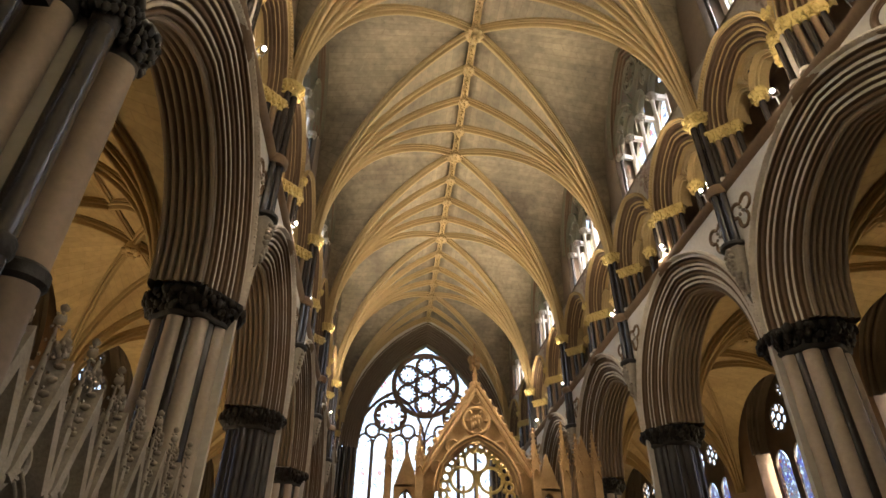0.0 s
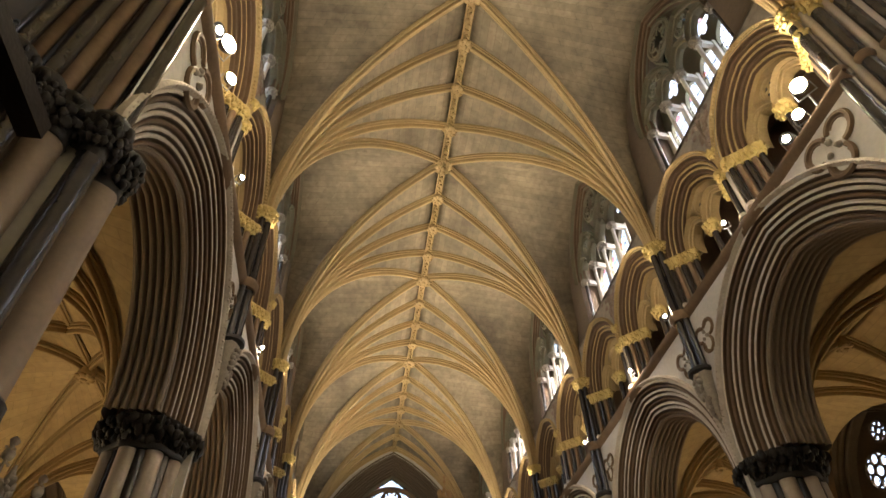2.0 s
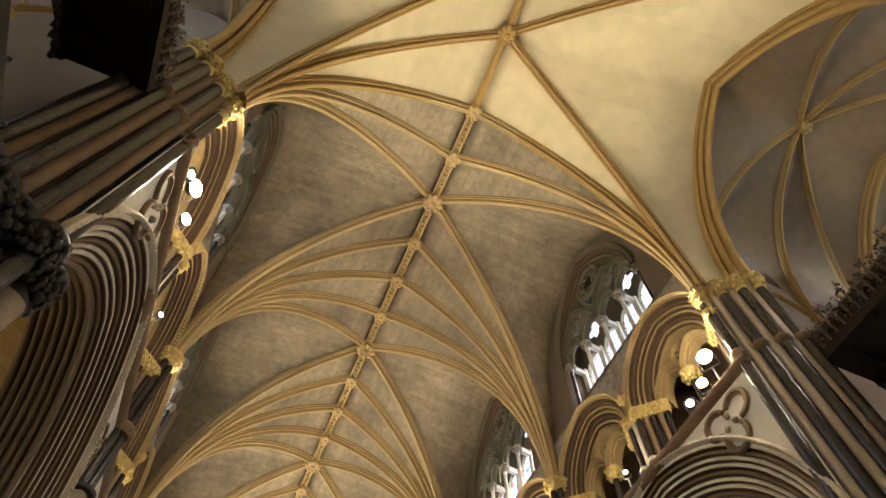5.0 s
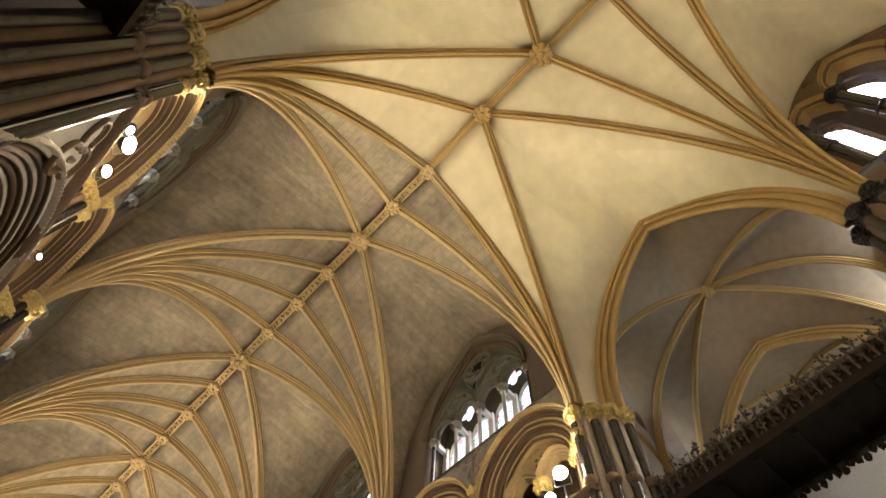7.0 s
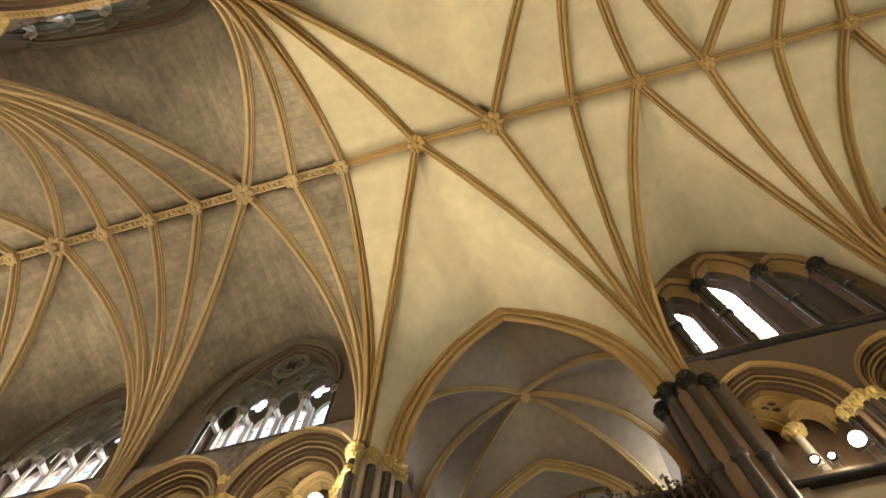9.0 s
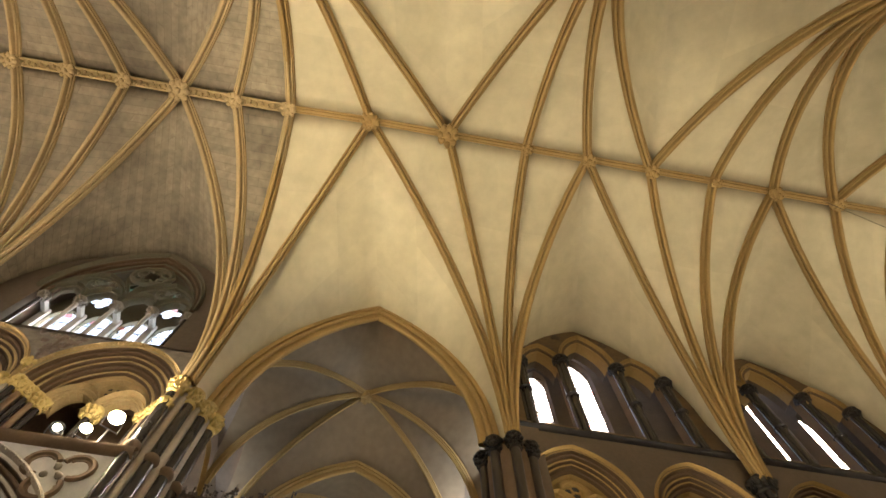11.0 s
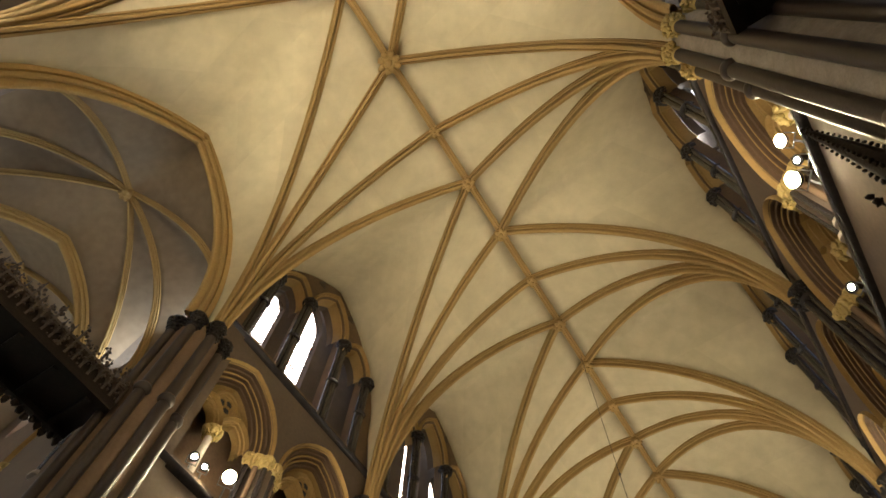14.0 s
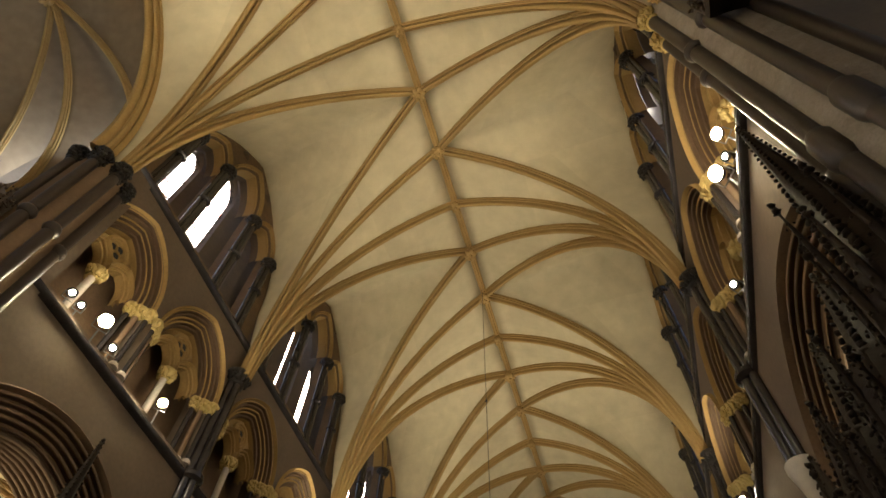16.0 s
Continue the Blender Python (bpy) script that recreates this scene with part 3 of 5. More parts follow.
# ---- piers ----
def pier(name, label, radius, z_cap, cap_h, mats, core_mat, cap_mat, group, shafts=8, thick=0.2, thin=0.12, floor_z=0.0):
    """A clustered pier: core, ring of thick and thin shafts, carved capital, moulded base."""
    t = thing(name, label, "pier", group)
    part("core", Geo().lathe([(radius * 0.72, floor_z), (radius * 0.72, z_cap)], n=24), core_mat, t)
    for i in range(shafts * 2):
        a = 2 * math.pi * i / (shafts * 2) + math.pi / (shafts * 2) * 0
        r = thick if i % 2 == 0 else thin
        d = radius - r * (0.9 if i % 2 == 0 else 1.6)
        part("shaft", Geo().lathe([(r, floor_z + 0.5), (r, z_cap)], d * math.cos(a), d * math.sin(a), 14, caps=False), mats[i % 2], t)
    g = Geo()
    g.lathe([(radius * 1.0, z_cap - 0.02), (radius * 1.06, z_cap + 0.05), (radius * 0.98, z_cap + 0.1), (radius * 1.05, z_cap + cap_h * 0.5), (radius * 1.24, z_cap + cap_h * 0.82),
             (radius * 1.27, z_cap + cap_h), (radius * 0.9, z_cap + cap_h + 0.01)], n=48, wob=0.05, freq=5, lobes=shafts, lobe=0.08)
    foliate(g, 0, 0, radius * 1.18, z_cap + 0.1, z_cap + cap_h * 0.9, 34, 0.075, 3, tiers=3)
    part("capital", g, cap_mat, t)
    part("base", Geo().lathe([(radius * 1.35, floor_z), (radius * 1.35, floor_z + 0.2), (radius * 1.2, floor_z + 0.3), (radius * 1.25, floor_z + 0.4), (radius * 1.02, floor_z + 0.55)], n=32), core_mat, t)
    return t


def put(ob, first, m):
    """The first place takes the thing itself, later ones copies."""
    if first:
        ob.matrix_basis = m
        return ob
    return copy_thing(ob, m)


striped = pier("pier", "clustered pier of buff and dark marble shafts, black carved capital", 0.66, 6.30, 0.48, (SHAFT, MARBLE), BROWN, CAPITAL, "presbytery piers", 8, 0.155, 0.105)
black = pier("pier", "pier of polished dark marble shafts, black carved capital", 0.66, 6.30, 0.48, (MARBLE, MARBLE), BROWN, CAPITAL, "presbytery piers", 8, 0.155, 0.105)
count = {"striped": 0, "black": 0}
for s in (1, -1):
    for k in (1, 2, 3, 4):
        kind = "striped" if k % 2 else "black"
        put(striped if kind == "striped" else black, count[kind] == 0, pose(s * PIER_X, A_Y[k], 0, 0, 0, 11 * s))
        count[kind] += 1
choir_pier = pier("pier", "clustered choir pier, buff stone with dark shafts", 0.72, 5.3, 0.5, (SHAFT, MARBLE), BROWN, CAPITAL, "choir piers", 6, 0.2, 0.1)
first = True
for s in (1, -1):
    for y in C_Y[1:]:
        put(choir_pier, first, pose(s * 6.7, y, 0))
        first = False


def crossing_pier(sx, y, gilt, label, out, core_stone):
    """A great corner pier with tall vault shafts, a shaft ring and leafy vault capitals; out: 1 where the presbytery wall lies to the east."""
    top = SPRING_X if out > 0 else SPRING_W
    t = thing("crossing_pier", label, "pier", "crossing piers")
    t.matrix_basis = pose(sx * (6.05 if out > 0 else 6.27), y, 0)
    core_r = 0.44 if out > 0 else 0.56
    part("core", Geo().lathe([(core_r, 0), (core_r, top)], n=24), core_stone, t)
    if out > 0:
        spots = [(-sx * 0.84, 0.15), (-sx * 0.59, -0.19), (-sx * 0.31, -0.46), (0.0, -0.63)]
        for (x0, y0), (x1, y1) in zip(spots, spots[1:]):
            # pilasters are brown on the north side, its shade put into the colour
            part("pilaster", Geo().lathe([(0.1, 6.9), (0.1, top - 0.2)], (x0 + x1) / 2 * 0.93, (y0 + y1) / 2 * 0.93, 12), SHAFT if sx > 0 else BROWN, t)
        for dx, dy, r, stone in ((0.80, 0.50, 0.19, BUFF_BROWN), (0.84, 0.05, 0.12, MARBLE), (0.47, -0.12, 0.17, BUFF_BROWN), (0.33, -0.42, 0.1, MARBLE), (0.10, -0.68, 0.17, BUFF_BROWN)):
            x = -sx * dx
            part("lower_shaft", Geo().lathe([(r * 1.4, 0.5), (r * 1.15, 0.62), (r, 0.7), (r, 3.8), (r * 1.12, 3.84), (r * 1.12, 3.94), (r, 3.98), (r, 6.4)], x, dy, 18, caps=False), stone, t)
            g = Geo().lathe([(r, 6.36), (r * 1.12, 6.4), (r * 1.02, 6.46), (r * 1.25, 6.68), (r + 0.12, 6.84), (r + 0.12, 6.92), (r * 0.8, 6.98)], x, dy, 18, wob=0.03, freq=6)
            foliate(g, x, dy, r + 0.08, 6.46, 6.88, 12, 0.055, int(dx * 9), tiers=3)
            part("lower_capital", g, CAPITAL, t)
            part("shaft_band", Geo().lathe([(r * 1.02, 3.8), (r * 1.2, 3.84), (r * 1.2, 3.94), (r * 1.02, 3.98)], x, dy, 18), CAPITAL, t)
    else:
        spots = [(-sx * 0.60 * math.cos(radians(-96 + 48 * i)), 0.60 * math.sin(radians(-96 + 48 * i))) for i in range(5)]
    for i, (x, yy) in enumerate(spots):
        r = 0.115
        for z0, z1 in ((0.5, 6.4), (7.0, 10.52), (10.77, top - 0.45)) if out < 0 else ((6.9, 10.52), (10.77, top - 0.45)):
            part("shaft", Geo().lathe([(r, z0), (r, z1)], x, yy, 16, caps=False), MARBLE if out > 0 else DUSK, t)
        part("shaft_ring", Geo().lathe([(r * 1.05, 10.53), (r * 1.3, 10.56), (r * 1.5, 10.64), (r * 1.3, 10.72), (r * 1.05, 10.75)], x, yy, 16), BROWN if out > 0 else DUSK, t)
        g = Geo().lathe([(r * 1.05, top - 0.47), (r * 1.3, top - 0.42), (r * 1.05, top - 0.38), (r * 1.25, top - 0.2), (r * 1.75, top - 0.06), (r * 1.8, top), (r * 0.8, top + 0.02)], x, yy, 16)
        foliate(g, x, yy, r * 1.6, top - 0.38, top - 0.03, 9, 0.05, i, tiers=3)
        part("capital", g, gilt, t)
        if out < 0:
            part("shaft_ring", Geo().lathe([(r * 1.0, 6.38), (r * 1.35, 6.5), (r * 1.35, 6.9), (r * 1.0, 7.02)], x, yy, 16), DUSK, t)
    part("base", Geo().lathe([(1.1, 0), (1.1, 0.2), (0.95, 0.35), (0.82, 0.55)], n=32), BROWN, t)
    return t


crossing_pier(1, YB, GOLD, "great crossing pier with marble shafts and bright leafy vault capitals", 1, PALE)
# umber core: the shaded twin of the pale south-east one
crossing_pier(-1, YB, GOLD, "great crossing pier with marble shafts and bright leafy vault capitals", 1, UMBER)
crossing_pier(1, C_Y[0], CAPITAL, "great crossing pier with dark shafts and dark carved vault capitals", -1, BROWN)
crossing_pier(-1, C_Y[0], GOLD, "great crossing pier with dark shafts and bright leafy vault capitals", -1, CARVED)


# ---- presbytery bays ----
HB = BAY / 2
wall_low = pierced_wall(-HB, HB, 0, STRING_A, [(0, 3.22, 0.0, 6.8, 3.55)], 0.0, 1.4)
wall_mid = pierced_wall(-HB, HB, STRING_A, SILL_A, [(-HB / 2, 1.58, 10.62, 12.15, 1.86), (HB / 2, 1.58, 10.62, 12.15, 1.86)], 0.0, 0.9)
wall_top = pierced_wall(-HB, HB, SILL_A, 20.7, [(0, 2.05, 14.25, 16.3, 3.3)], 0.13, 1.1)
wall_top.box(-HB, HB, 0.0, 0.2, SILL_A - 0.08, SILL_A + 0.04)


def bay_walls(face, ys, low, mid, top, mats, tag):
    for s, nm in ((1, "south"), (-1, "north")):
        for g, m, lv in zip((low, mid, top), mats, ("arcade", "triforium", "clerestory")):
            me = g.mesh("wall_" + nm, m, 30)
            for a, b in zip(ys, ys[1:]):
                ob = new("wall_" + nm, me)
                ob.matrix_basis = wall_pose(s, face, (a + b) / 2)
                tagged(ob, "%s %s wall of pale dressed stone" % (tag, lv), "wall", "", "structure")


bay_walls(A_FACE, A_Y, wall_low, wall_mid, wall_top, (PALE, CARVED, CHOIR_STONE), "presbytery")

arch = thing("arcade_arch", "deeply moulded pointed arch of banded stone with shade-coloured hollows on dark capitals", "arch", "presbytery arcade")
full_arch(arch, 2.38, 2.75, 6.8, 0.84, 0.46, 8, 0.10, 1.42, (ARCH, BAND_SHADE))
beads = Geo()
for u, z in pointed(2.38, 2.75, 0.89, 40):
    beads.blob((u, -0.08, 6.8 + z), 0.034, int(u * 10), 6)
tagged(part("hood_carving", beads, ARCH, arch), kind="stuff")

course = thing("string_course", "thin moulded stone string course along the wall", "string course", "string courses")
part("moulding", Geo().grid([[(u, v, z) for v, z in ((0.0, STRING_A - 0.1), (-0.07, STRING_A - 0.06), (-0.13, STRING_A + 0.02), (-0.13, STRING_A + 0.09), (-0.05, STRING_A + 0.14), (0.02, STRING_A + 0.15))] for u in (-HB, HB)], flip=True), BROWN, course)


def gallery_arch(name, label, group, s, h, zs, zf, prof, sub_s, sub_u, sub_h, ring_z, ring_r, cap_mat, arch_mat, foils=4, orders=6):
    """One triforium opening: moulded arch, two sub-arches under a blind foiled circle, clustered jamb shafts and a
    middle shaft.
    """
    t = thing(name, label, "arch", group)
    part("moulding", arch_moulding(s, h, zs, prof, 0.9, 20, second=banded(orders, True)), (arch_mat, BAND_SHADE), t)
    plate = pierced_wall(-s - 0.02, s + 0.02, zs - 0.1, zs + h + 0.02, [(-sub_u, sub_s, zs - 0.1, zs - 0.05, sub_h), (sub_u, sub_s, zs - 0.1, zs - 0.05, sub_h)], 0.56, 0.7)
    weld(part("tympanum", plate, arch_mat, t).data)
    for sg in (-1, 1):
        part("sub_arch", arch_moulding(sub_s, sub_h, zs - 0.05, roll_profile(0.14, 0.12, 2, 0.03, 0.42), 0.7, 8, None, sg * sub_u), arch_mat, t)
    part("circle_moulding", ring(ring(Geo(), 0, ring_z, ring_r, 0.055, 0.53, 24), 0, ring_z, ring_r * 0.76, 0.03, 0.54, 20), arch_mat, t)
    # the plate is solid here; black discs paint the darkness of foil openings
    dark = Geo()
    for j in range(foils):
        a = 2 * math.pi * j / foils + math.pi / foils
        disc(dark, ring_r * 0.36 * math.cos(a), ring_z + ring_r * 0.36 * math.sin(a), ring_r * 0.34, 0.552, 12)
    part("foil_shade_disc", dark, LEAD, t, "black disc standing for the dark of a foil opening")
    g = Geo()
    for j in range(foils):
        a = 2 * math.pi * j / foils + math.pi / foils
        ring(g, ring_r * 0.36 * math.cos(a), ring_z + ring_r * 0.36 * math.sin(a), ring_r * 0.36, 0.025, 0.545, 12)
    part("foil_moulding", g, arch_mat, t)
    return t


def jamb(t, u, zf, zs, cap_mat, n=4, step=0.14, sg=1, gold_between=True):
    for i in range(n):
        x, y = u + sg * (0.08 + i * step * -1 + 0.33), 0.02 + i * step
        part("shaft", Geo().lathe([(0.065, zf + 0.12), (0.065, zs - 0.28)], x, y, 10, caps=False), MARBLE if i % 2 == 0 else BROWN, t)
        g = Geo().lathe([(0.07, zs - 0.3), (0.095, zs - 0.27), (0.075, zs - 0.24), (0.1, zs - 0.12), (0.15, zs - 0.03), (0.15, zs + 0.01), (0.05, zs + 0.02)], x, y, 10)
        foliate(g, x, y, 0.125, zs - 0.24, zs - 0.03, 6, 0.055, i)
        part("capital", g, cap_mat, t)
        part("base", Geo().lathe([(0.12, zf), (0.12, zf + 0.05), (0.09, zf + 0.12)], x, y, 10), ARCH, t)


gal = gallery_arch("triforium_arch", "moulded triforium arch with paired sub-arches and gilded-looking capitals", "presbytery triforium", 1.0, 1.27, 12.15, 10.62,
                   roll_profile(0.58, 0.45, 6, 0.05), 0.36, 0.5, 0.5, 12.86, 0.27, GOLD, RIB)
for sg in (-1, 1):
    jamb(gal, sg * 1.06, 10.62, 12.15, GOLD, 5, 0.115, sg)
part("middle_shaft", Geo().lathe([(0.075, 10.62), (0.075, 11.85)], 0, 0.5, 12), MARBLE, gal)
g = Geo().lathe([(0.08, 11.82), (0.11, 11.86), (0.09, 11.9), (0.19, 12.06), (0.19, 12.1), (0.06, 12.12)], 0, 0.5, 12)
part("middle_capital", foliate(g, 0, 0.5, 0.17, 11.88, 12.08, 8, 0.065, 2), GOLD, gal)
beads = Geo()
for u, z in pointed(1.0, 1.27, 0.6, 30):
    beads.blob((u, -0.06, 12.15 + z), 0.035, int(u * 10), 6)
tagged(part("hood_carving", beads, RIB, gal), kind="stuff")

# carved leaf work between the triforium heads
leafwork = thing("spandrel_carving", "purplish carved leaf work between two triforium arches", "carving", "spandrel carvings")
g = Geo()
for i in range(46):
    z = 12.95 + 1.08 * random.random()
    half = 0.06 + 0.62 * max(0.0, (z - 12.9) / 1.15) ** 1.8
    g.blob((random.uniform(-half, half), 0.0, z), random.uniform(0.05, 0.085), i, 6, (1.1, 0.6, 1.0))
tagged(part("leaves", g, LEAFY, leafwork), kind="stuff")
part("stem", Geo().tube([(0, -0.01, 12.75), (0, -0.03, 13.3), (0, -0.01, 14.0)], 0.04, 6, axis=Vector((1, 0, 0))), LEAFY, leafwork)
part("label_stop", foliate(Geo().blob((0, -0.08, 12.6), 0.1, 4, 8), 0, -0.08, 0.09, 12.5, 12.7, 6, 0.05), GOLD, leafwork)

# clerestory: inner tracery of four lights on the wall passage, glass in the outer wall
win = thing("window_presbytery", "four-light traceried clerestory window with pale glass", "window", "presbytery clerestory", "structure")
CAP_W, LIGHT_W = 16.3, 0.96
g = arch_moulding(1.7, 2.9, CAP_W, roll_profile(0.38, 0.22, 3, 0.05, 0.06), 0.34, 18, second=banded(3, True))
part("window_arch", g, (TRACERY, BAND_SHADE), win)
LIGHTS = [LIGHT_W * k for k in (-1.5, -0.5, 0.5, 1.5)]


def quatrefoil(geo, u, z, r, t, v, lobes=4, turn=0.0):
    for j in range(lobes):
        a = 2 * math.pi * (j + 0.5) / lobes + turn
        ring(geo, u + r * 0.5 * math.cos(a), z + r * 0.5 * math.sin(a), r * 0.42, t, v, 12, 1.0, math.degrees(a) - 125, math.degrees(a) + 125)
    return geo


V_IN, V_OUT = 0.3, 0.86
for k in range(-2, 3):
    u = LIGHT_W * k
    part("mullion", Geo().lathe([(0.11, 14.2), (0.11, 14.32), (0.075, 14.38), (0.06, 14.5), (0.06, CAP_W - 0.2)], u, V_IN, 10), PALE if abs(k) < 2 else MARBLE, win)
    c = Geo().lathe([(0.065, CAP_W - 0.22), (0.1, CAP_W - 0.18), (0.08, CAP_W - 0.14), (0.16, CAP_W), (0.16, CAP_W + 0.05), (0.05, CAP_W + 0.06)], u, V_IN, 10)
    part("capital", foliate(c, u, V_IN, 0.14, CAP_W - 0.14, CAP_W, 7, 0.05, 4), CARVED, win)
    part("bracket", Geo().grid([[(u + dx, V_IN, CAP_W + 0.1), (u + dx, V_OUT, CAP_W + 0.02)] for dx in (-0.06, 0.06)] + [[(u + dx, V_IN, CAP_W - 0.1), (u + dx, V_OUT, CAP_W - 0.14)] for dx in (0.06, -0.06)], False), PALE, win)
    part("inner_post", Geo().box(u - 0.09, u + 0.09, V_OUT - 0.1, V_OUT + 0.16, 14.2, CAP_W + 0.1), PALE, win)
for u in LIGHTS:
    part("light_head", arch_moulding(0.36, 0.5, CAP_W + 0.04, roll_profile(0.12, 0.1, 1, 0.02, V_IN - 0.1), V_IN + 0.1, 8, None, u), TRACERY, win)
for u in (-LIGHT_W, LIGHT_W):
    part("tracery_circle", quatrefoil(ring(Geo(), u, 17.42, 0.36, 0.055, V_IN, 22), u, 17.42, 0.32, 0.03, V_IN), TRACERY, win)
    part("tracery_arch", arch_moulding(0.84, 1.36, CAP_W + 0.04, roll_profile(0.12, 0.1, 1, 0.02, V_IN - 0.1), V_IN + 0.12, 10, None, u), TRACERY, win)
g = ring(Geo(), 0, 18.42, 0.58, 0.07, V_IN, 26)
part("tracery_rose", quatrefoil(g, 0, 18.42, 0.55, 0.04, V_IN, 6), TRACERY, win)
for sg in (-1, 1):
    part("tracery_bar", Geo().tube([(sg * 0.1, V_IN, 17.1), (sg * 0.5, V_IN, 17.9), (sg * 0.62, V_IN, 18.5), (sg * 0.35, V_IN, 19.05)], 0.045, 6), TRACERY, win)
plate = pierced_wall(-2.15, 2.15, 14.2, 16.98, [(u, 0.37, 14.35, 16.15, 0.55) for u in LIGHTS], V_OUT, V_OUT + 0.12)
for u in (-LIGHT_W, LIGHT_W):
    turn = [2 * math.pi * (j + 0.5) / 32 for j in range(33)]
    lobed = [0.17 + 0.17 * abs(math.cos(2 * q)) for q in turn]
    inner = [(u + r * math.cos(q), V_OUT + 0.03, 17.42 + r * math.sin(q)) for r, q in zip(lobed, turn)]
    outer = [(u + 0.44 * math.cos(q) / max(abs(math.cos(q)), abs(math.sin(q))), V_OUT + 0.03, 17.42 + 0.44 * math.sin(q) / max(abs(math.cos(q)), abs(math.sin(q)))) for q in turn]
    plate.grid([inner, outer])
    part("foil_pane", disc(Geo(), u, 17.42, 0.36, V_OUT + 0.06, 20), GLASS, win, "bright quatrefoil pane", 0)
for u0, u1 in ((-2.15, -1.41), (-0.53, 0.53), (1.41, 2.15)):
    plate.box(u0, u1, V_OUT + 0.01, V_OUT + 0.1, 16.98, 17.86)
part("outer_tracery", plate, TRACERY, win)
for u in LIGHTS:
    part("pane", Geo().poly([(u - 0.42, V_OUT + 0.06, 14.3), (u + 0.42, V_OUT + 0.06, 14.3), (u + 0.42, V_OUT + 0.06, 16.2), (u, V_OUT + 0.06, 16.8), (u - 0.42, V_OUT + 0.06, 16.2)]), GLASS, win, "pale leaded glass", 0)
    for z in (14.9, 15.45, 16.0):
        part("saddle_bar", Geo().box(u - 0.42, u + 0.42, V_OUT + 0.02, V_OUT + 0.035, z, z + 0.02), LEAD, win)
head = [(u, V_OUT + 0.06, CAP_W + z) for u, z in pointed(2.05, 3.3, 0, 12) if z > 1.44]
part("head_glass", Geo().poly([(-1.8, V_OUT + 0.06, 17.86)] + head + [(1.8, V_OUT + 0.06, 17.86)]), HEAD_GLASS, win, "dark green glass with bright gaps", 0)
outer_head = quatrefoil(ring(Geo(), 0, 18.5, 0.56, 0.06, V_OUT, 24), 0, 18.5, 0.5, 0.05, V_OUT, 6)
for sg in (-1, 1):
    outer_head.tube([(sg * 1.5, V_OUT, 17.86), (sg * 1.05, V_OUT, 18.6), (sg * 0.45, V_OUT, 19.2)], 0.05, 6)
    outer_head.tube([(sg * 0.9, V_OUT, 17.86), (sg * 0.7, V_OUT, 18.3)], 0.05, 6)
part("outer_head_bars", outer_head, TRACERY, win)

wshaft = thing("vault_shaft", "triple dark marble vault shaft on a carved corbel", "shaft", "presbytery vault shafts")
for i, (dx, dy) in enumerate(((-0.14, 0.02), (0, -0.1), (0.14, 0.02))):
    part("shaft", Geo().lathe([(0.085, 8.93), (0.085, 12.53)], dx, dy - 0.02, 12), MARBLE, wshaft)
part("shaft_ring", Geo().lathe([(0.22, 10.29), (0.27, 10.37), (0.27, 10.47), (0.22, 10.55)], 0, -0.02, 18), BROWN, wshaft)
part("corbel_ring", Geo().lathe([(0.22, 8.80), (0.29, 8.86), (0.29, 8.94), (0.2, 9.00)], 0, -0.02, 18), CAPITAL, wshaft)
g = Geo().lathe([(0.04, 7.73), (0.11, 7.88), (0.16, 8.28), (0.21, 8.58), (0.24, 8.83)], 0, 0.0, 16, wob=0.03, freq=7)
for i in range(26):
    z = 7.88 + 0.9 * (i / 26)
    g.blob((random.uniform(-0.17, 0.17) * (z - 7.68), -0.1 - 0.12 * (z - 7.78), z), 0.06, i, 6)
part("corbel", g, CARVED, wshaft)
g = Geo().lathe([(0.2, 12.50), (0.24, 12.54), (0.21, 12.58), (0.27, 12.71), (0.33, 12.78), (0.33, 12.83), (0.15, 12.85)], 0, 0, 18)
part("capital", foliate(g, 0, 0, 0.29, 12.58, 12.80, 12, 0.06, 1), GOLD, wshaft)

done = set()


def place(ob, m):
    put(ob, ob not in done, m)
    done.add(ob)


for s in (1, -1):
    for k in range(5):
        yc = (A_Y[k] + A_Y[k + 1]) / 2
        for ob in (arch, course, win):
            place(ob, wall_pose(s, A_FACE, yc))
        for o in (-HB / 2, HB / 2):
            place(gal, wall_pose(s, A_FACE, yc + o))
        place(leafwork, wall_pose(s, A_FACE, yc))
        if k:
            place(wshaft, wall_pose(s, A_FACE - 0.08, A_Y[k]))



def make_trefoil(label, k, zc):
    """Three open lobes with a double rim, leaf cusps and a sunk field."""
    t = thing("spandrel_trefoil", label, "trefoil", "spandrel trefoils")
    for j, ang in enumerate((270, 30, 150)):
        du, dz = 0.34 * k * math.cos(radians(ang)), 0.34 * k * math.sin(radians(ang))
        rim = ring(Geo(), du, zc + dz, 0.27 * k, 0.055 * k, -0.02, 16, 1.0, ang - 128, ang + 128)
        part("rim", ring(rim, du, zc + dz, 0.2 * k, 0.03 * k, 0.0, 16, 1.0, ang - 110, ang + 110), BROWN, t)
        part("sunk_field", disc(Geo(), du, zc + dz, 0.26 * k, -0.006 - 0.002 * j), PALE, t, "pale sunk field")
        part("leaf", Geo().blob((0.14 * k * math.cos(radians(ang + 60)), -0.03, zc + 0.14 * k * math.sin(radians(ang + 60))), 0.07 * k, j, 6), CARVED, t)
    return t


large_trefoil = make_trefoil("large sunk trefoil with moulded rims in the pale spandrel", 1.0, 9.74)
small_trefoil = make_trefoil("small sunk trefoil with moulded rims beside a vault shaft", 0.66, 9.55)
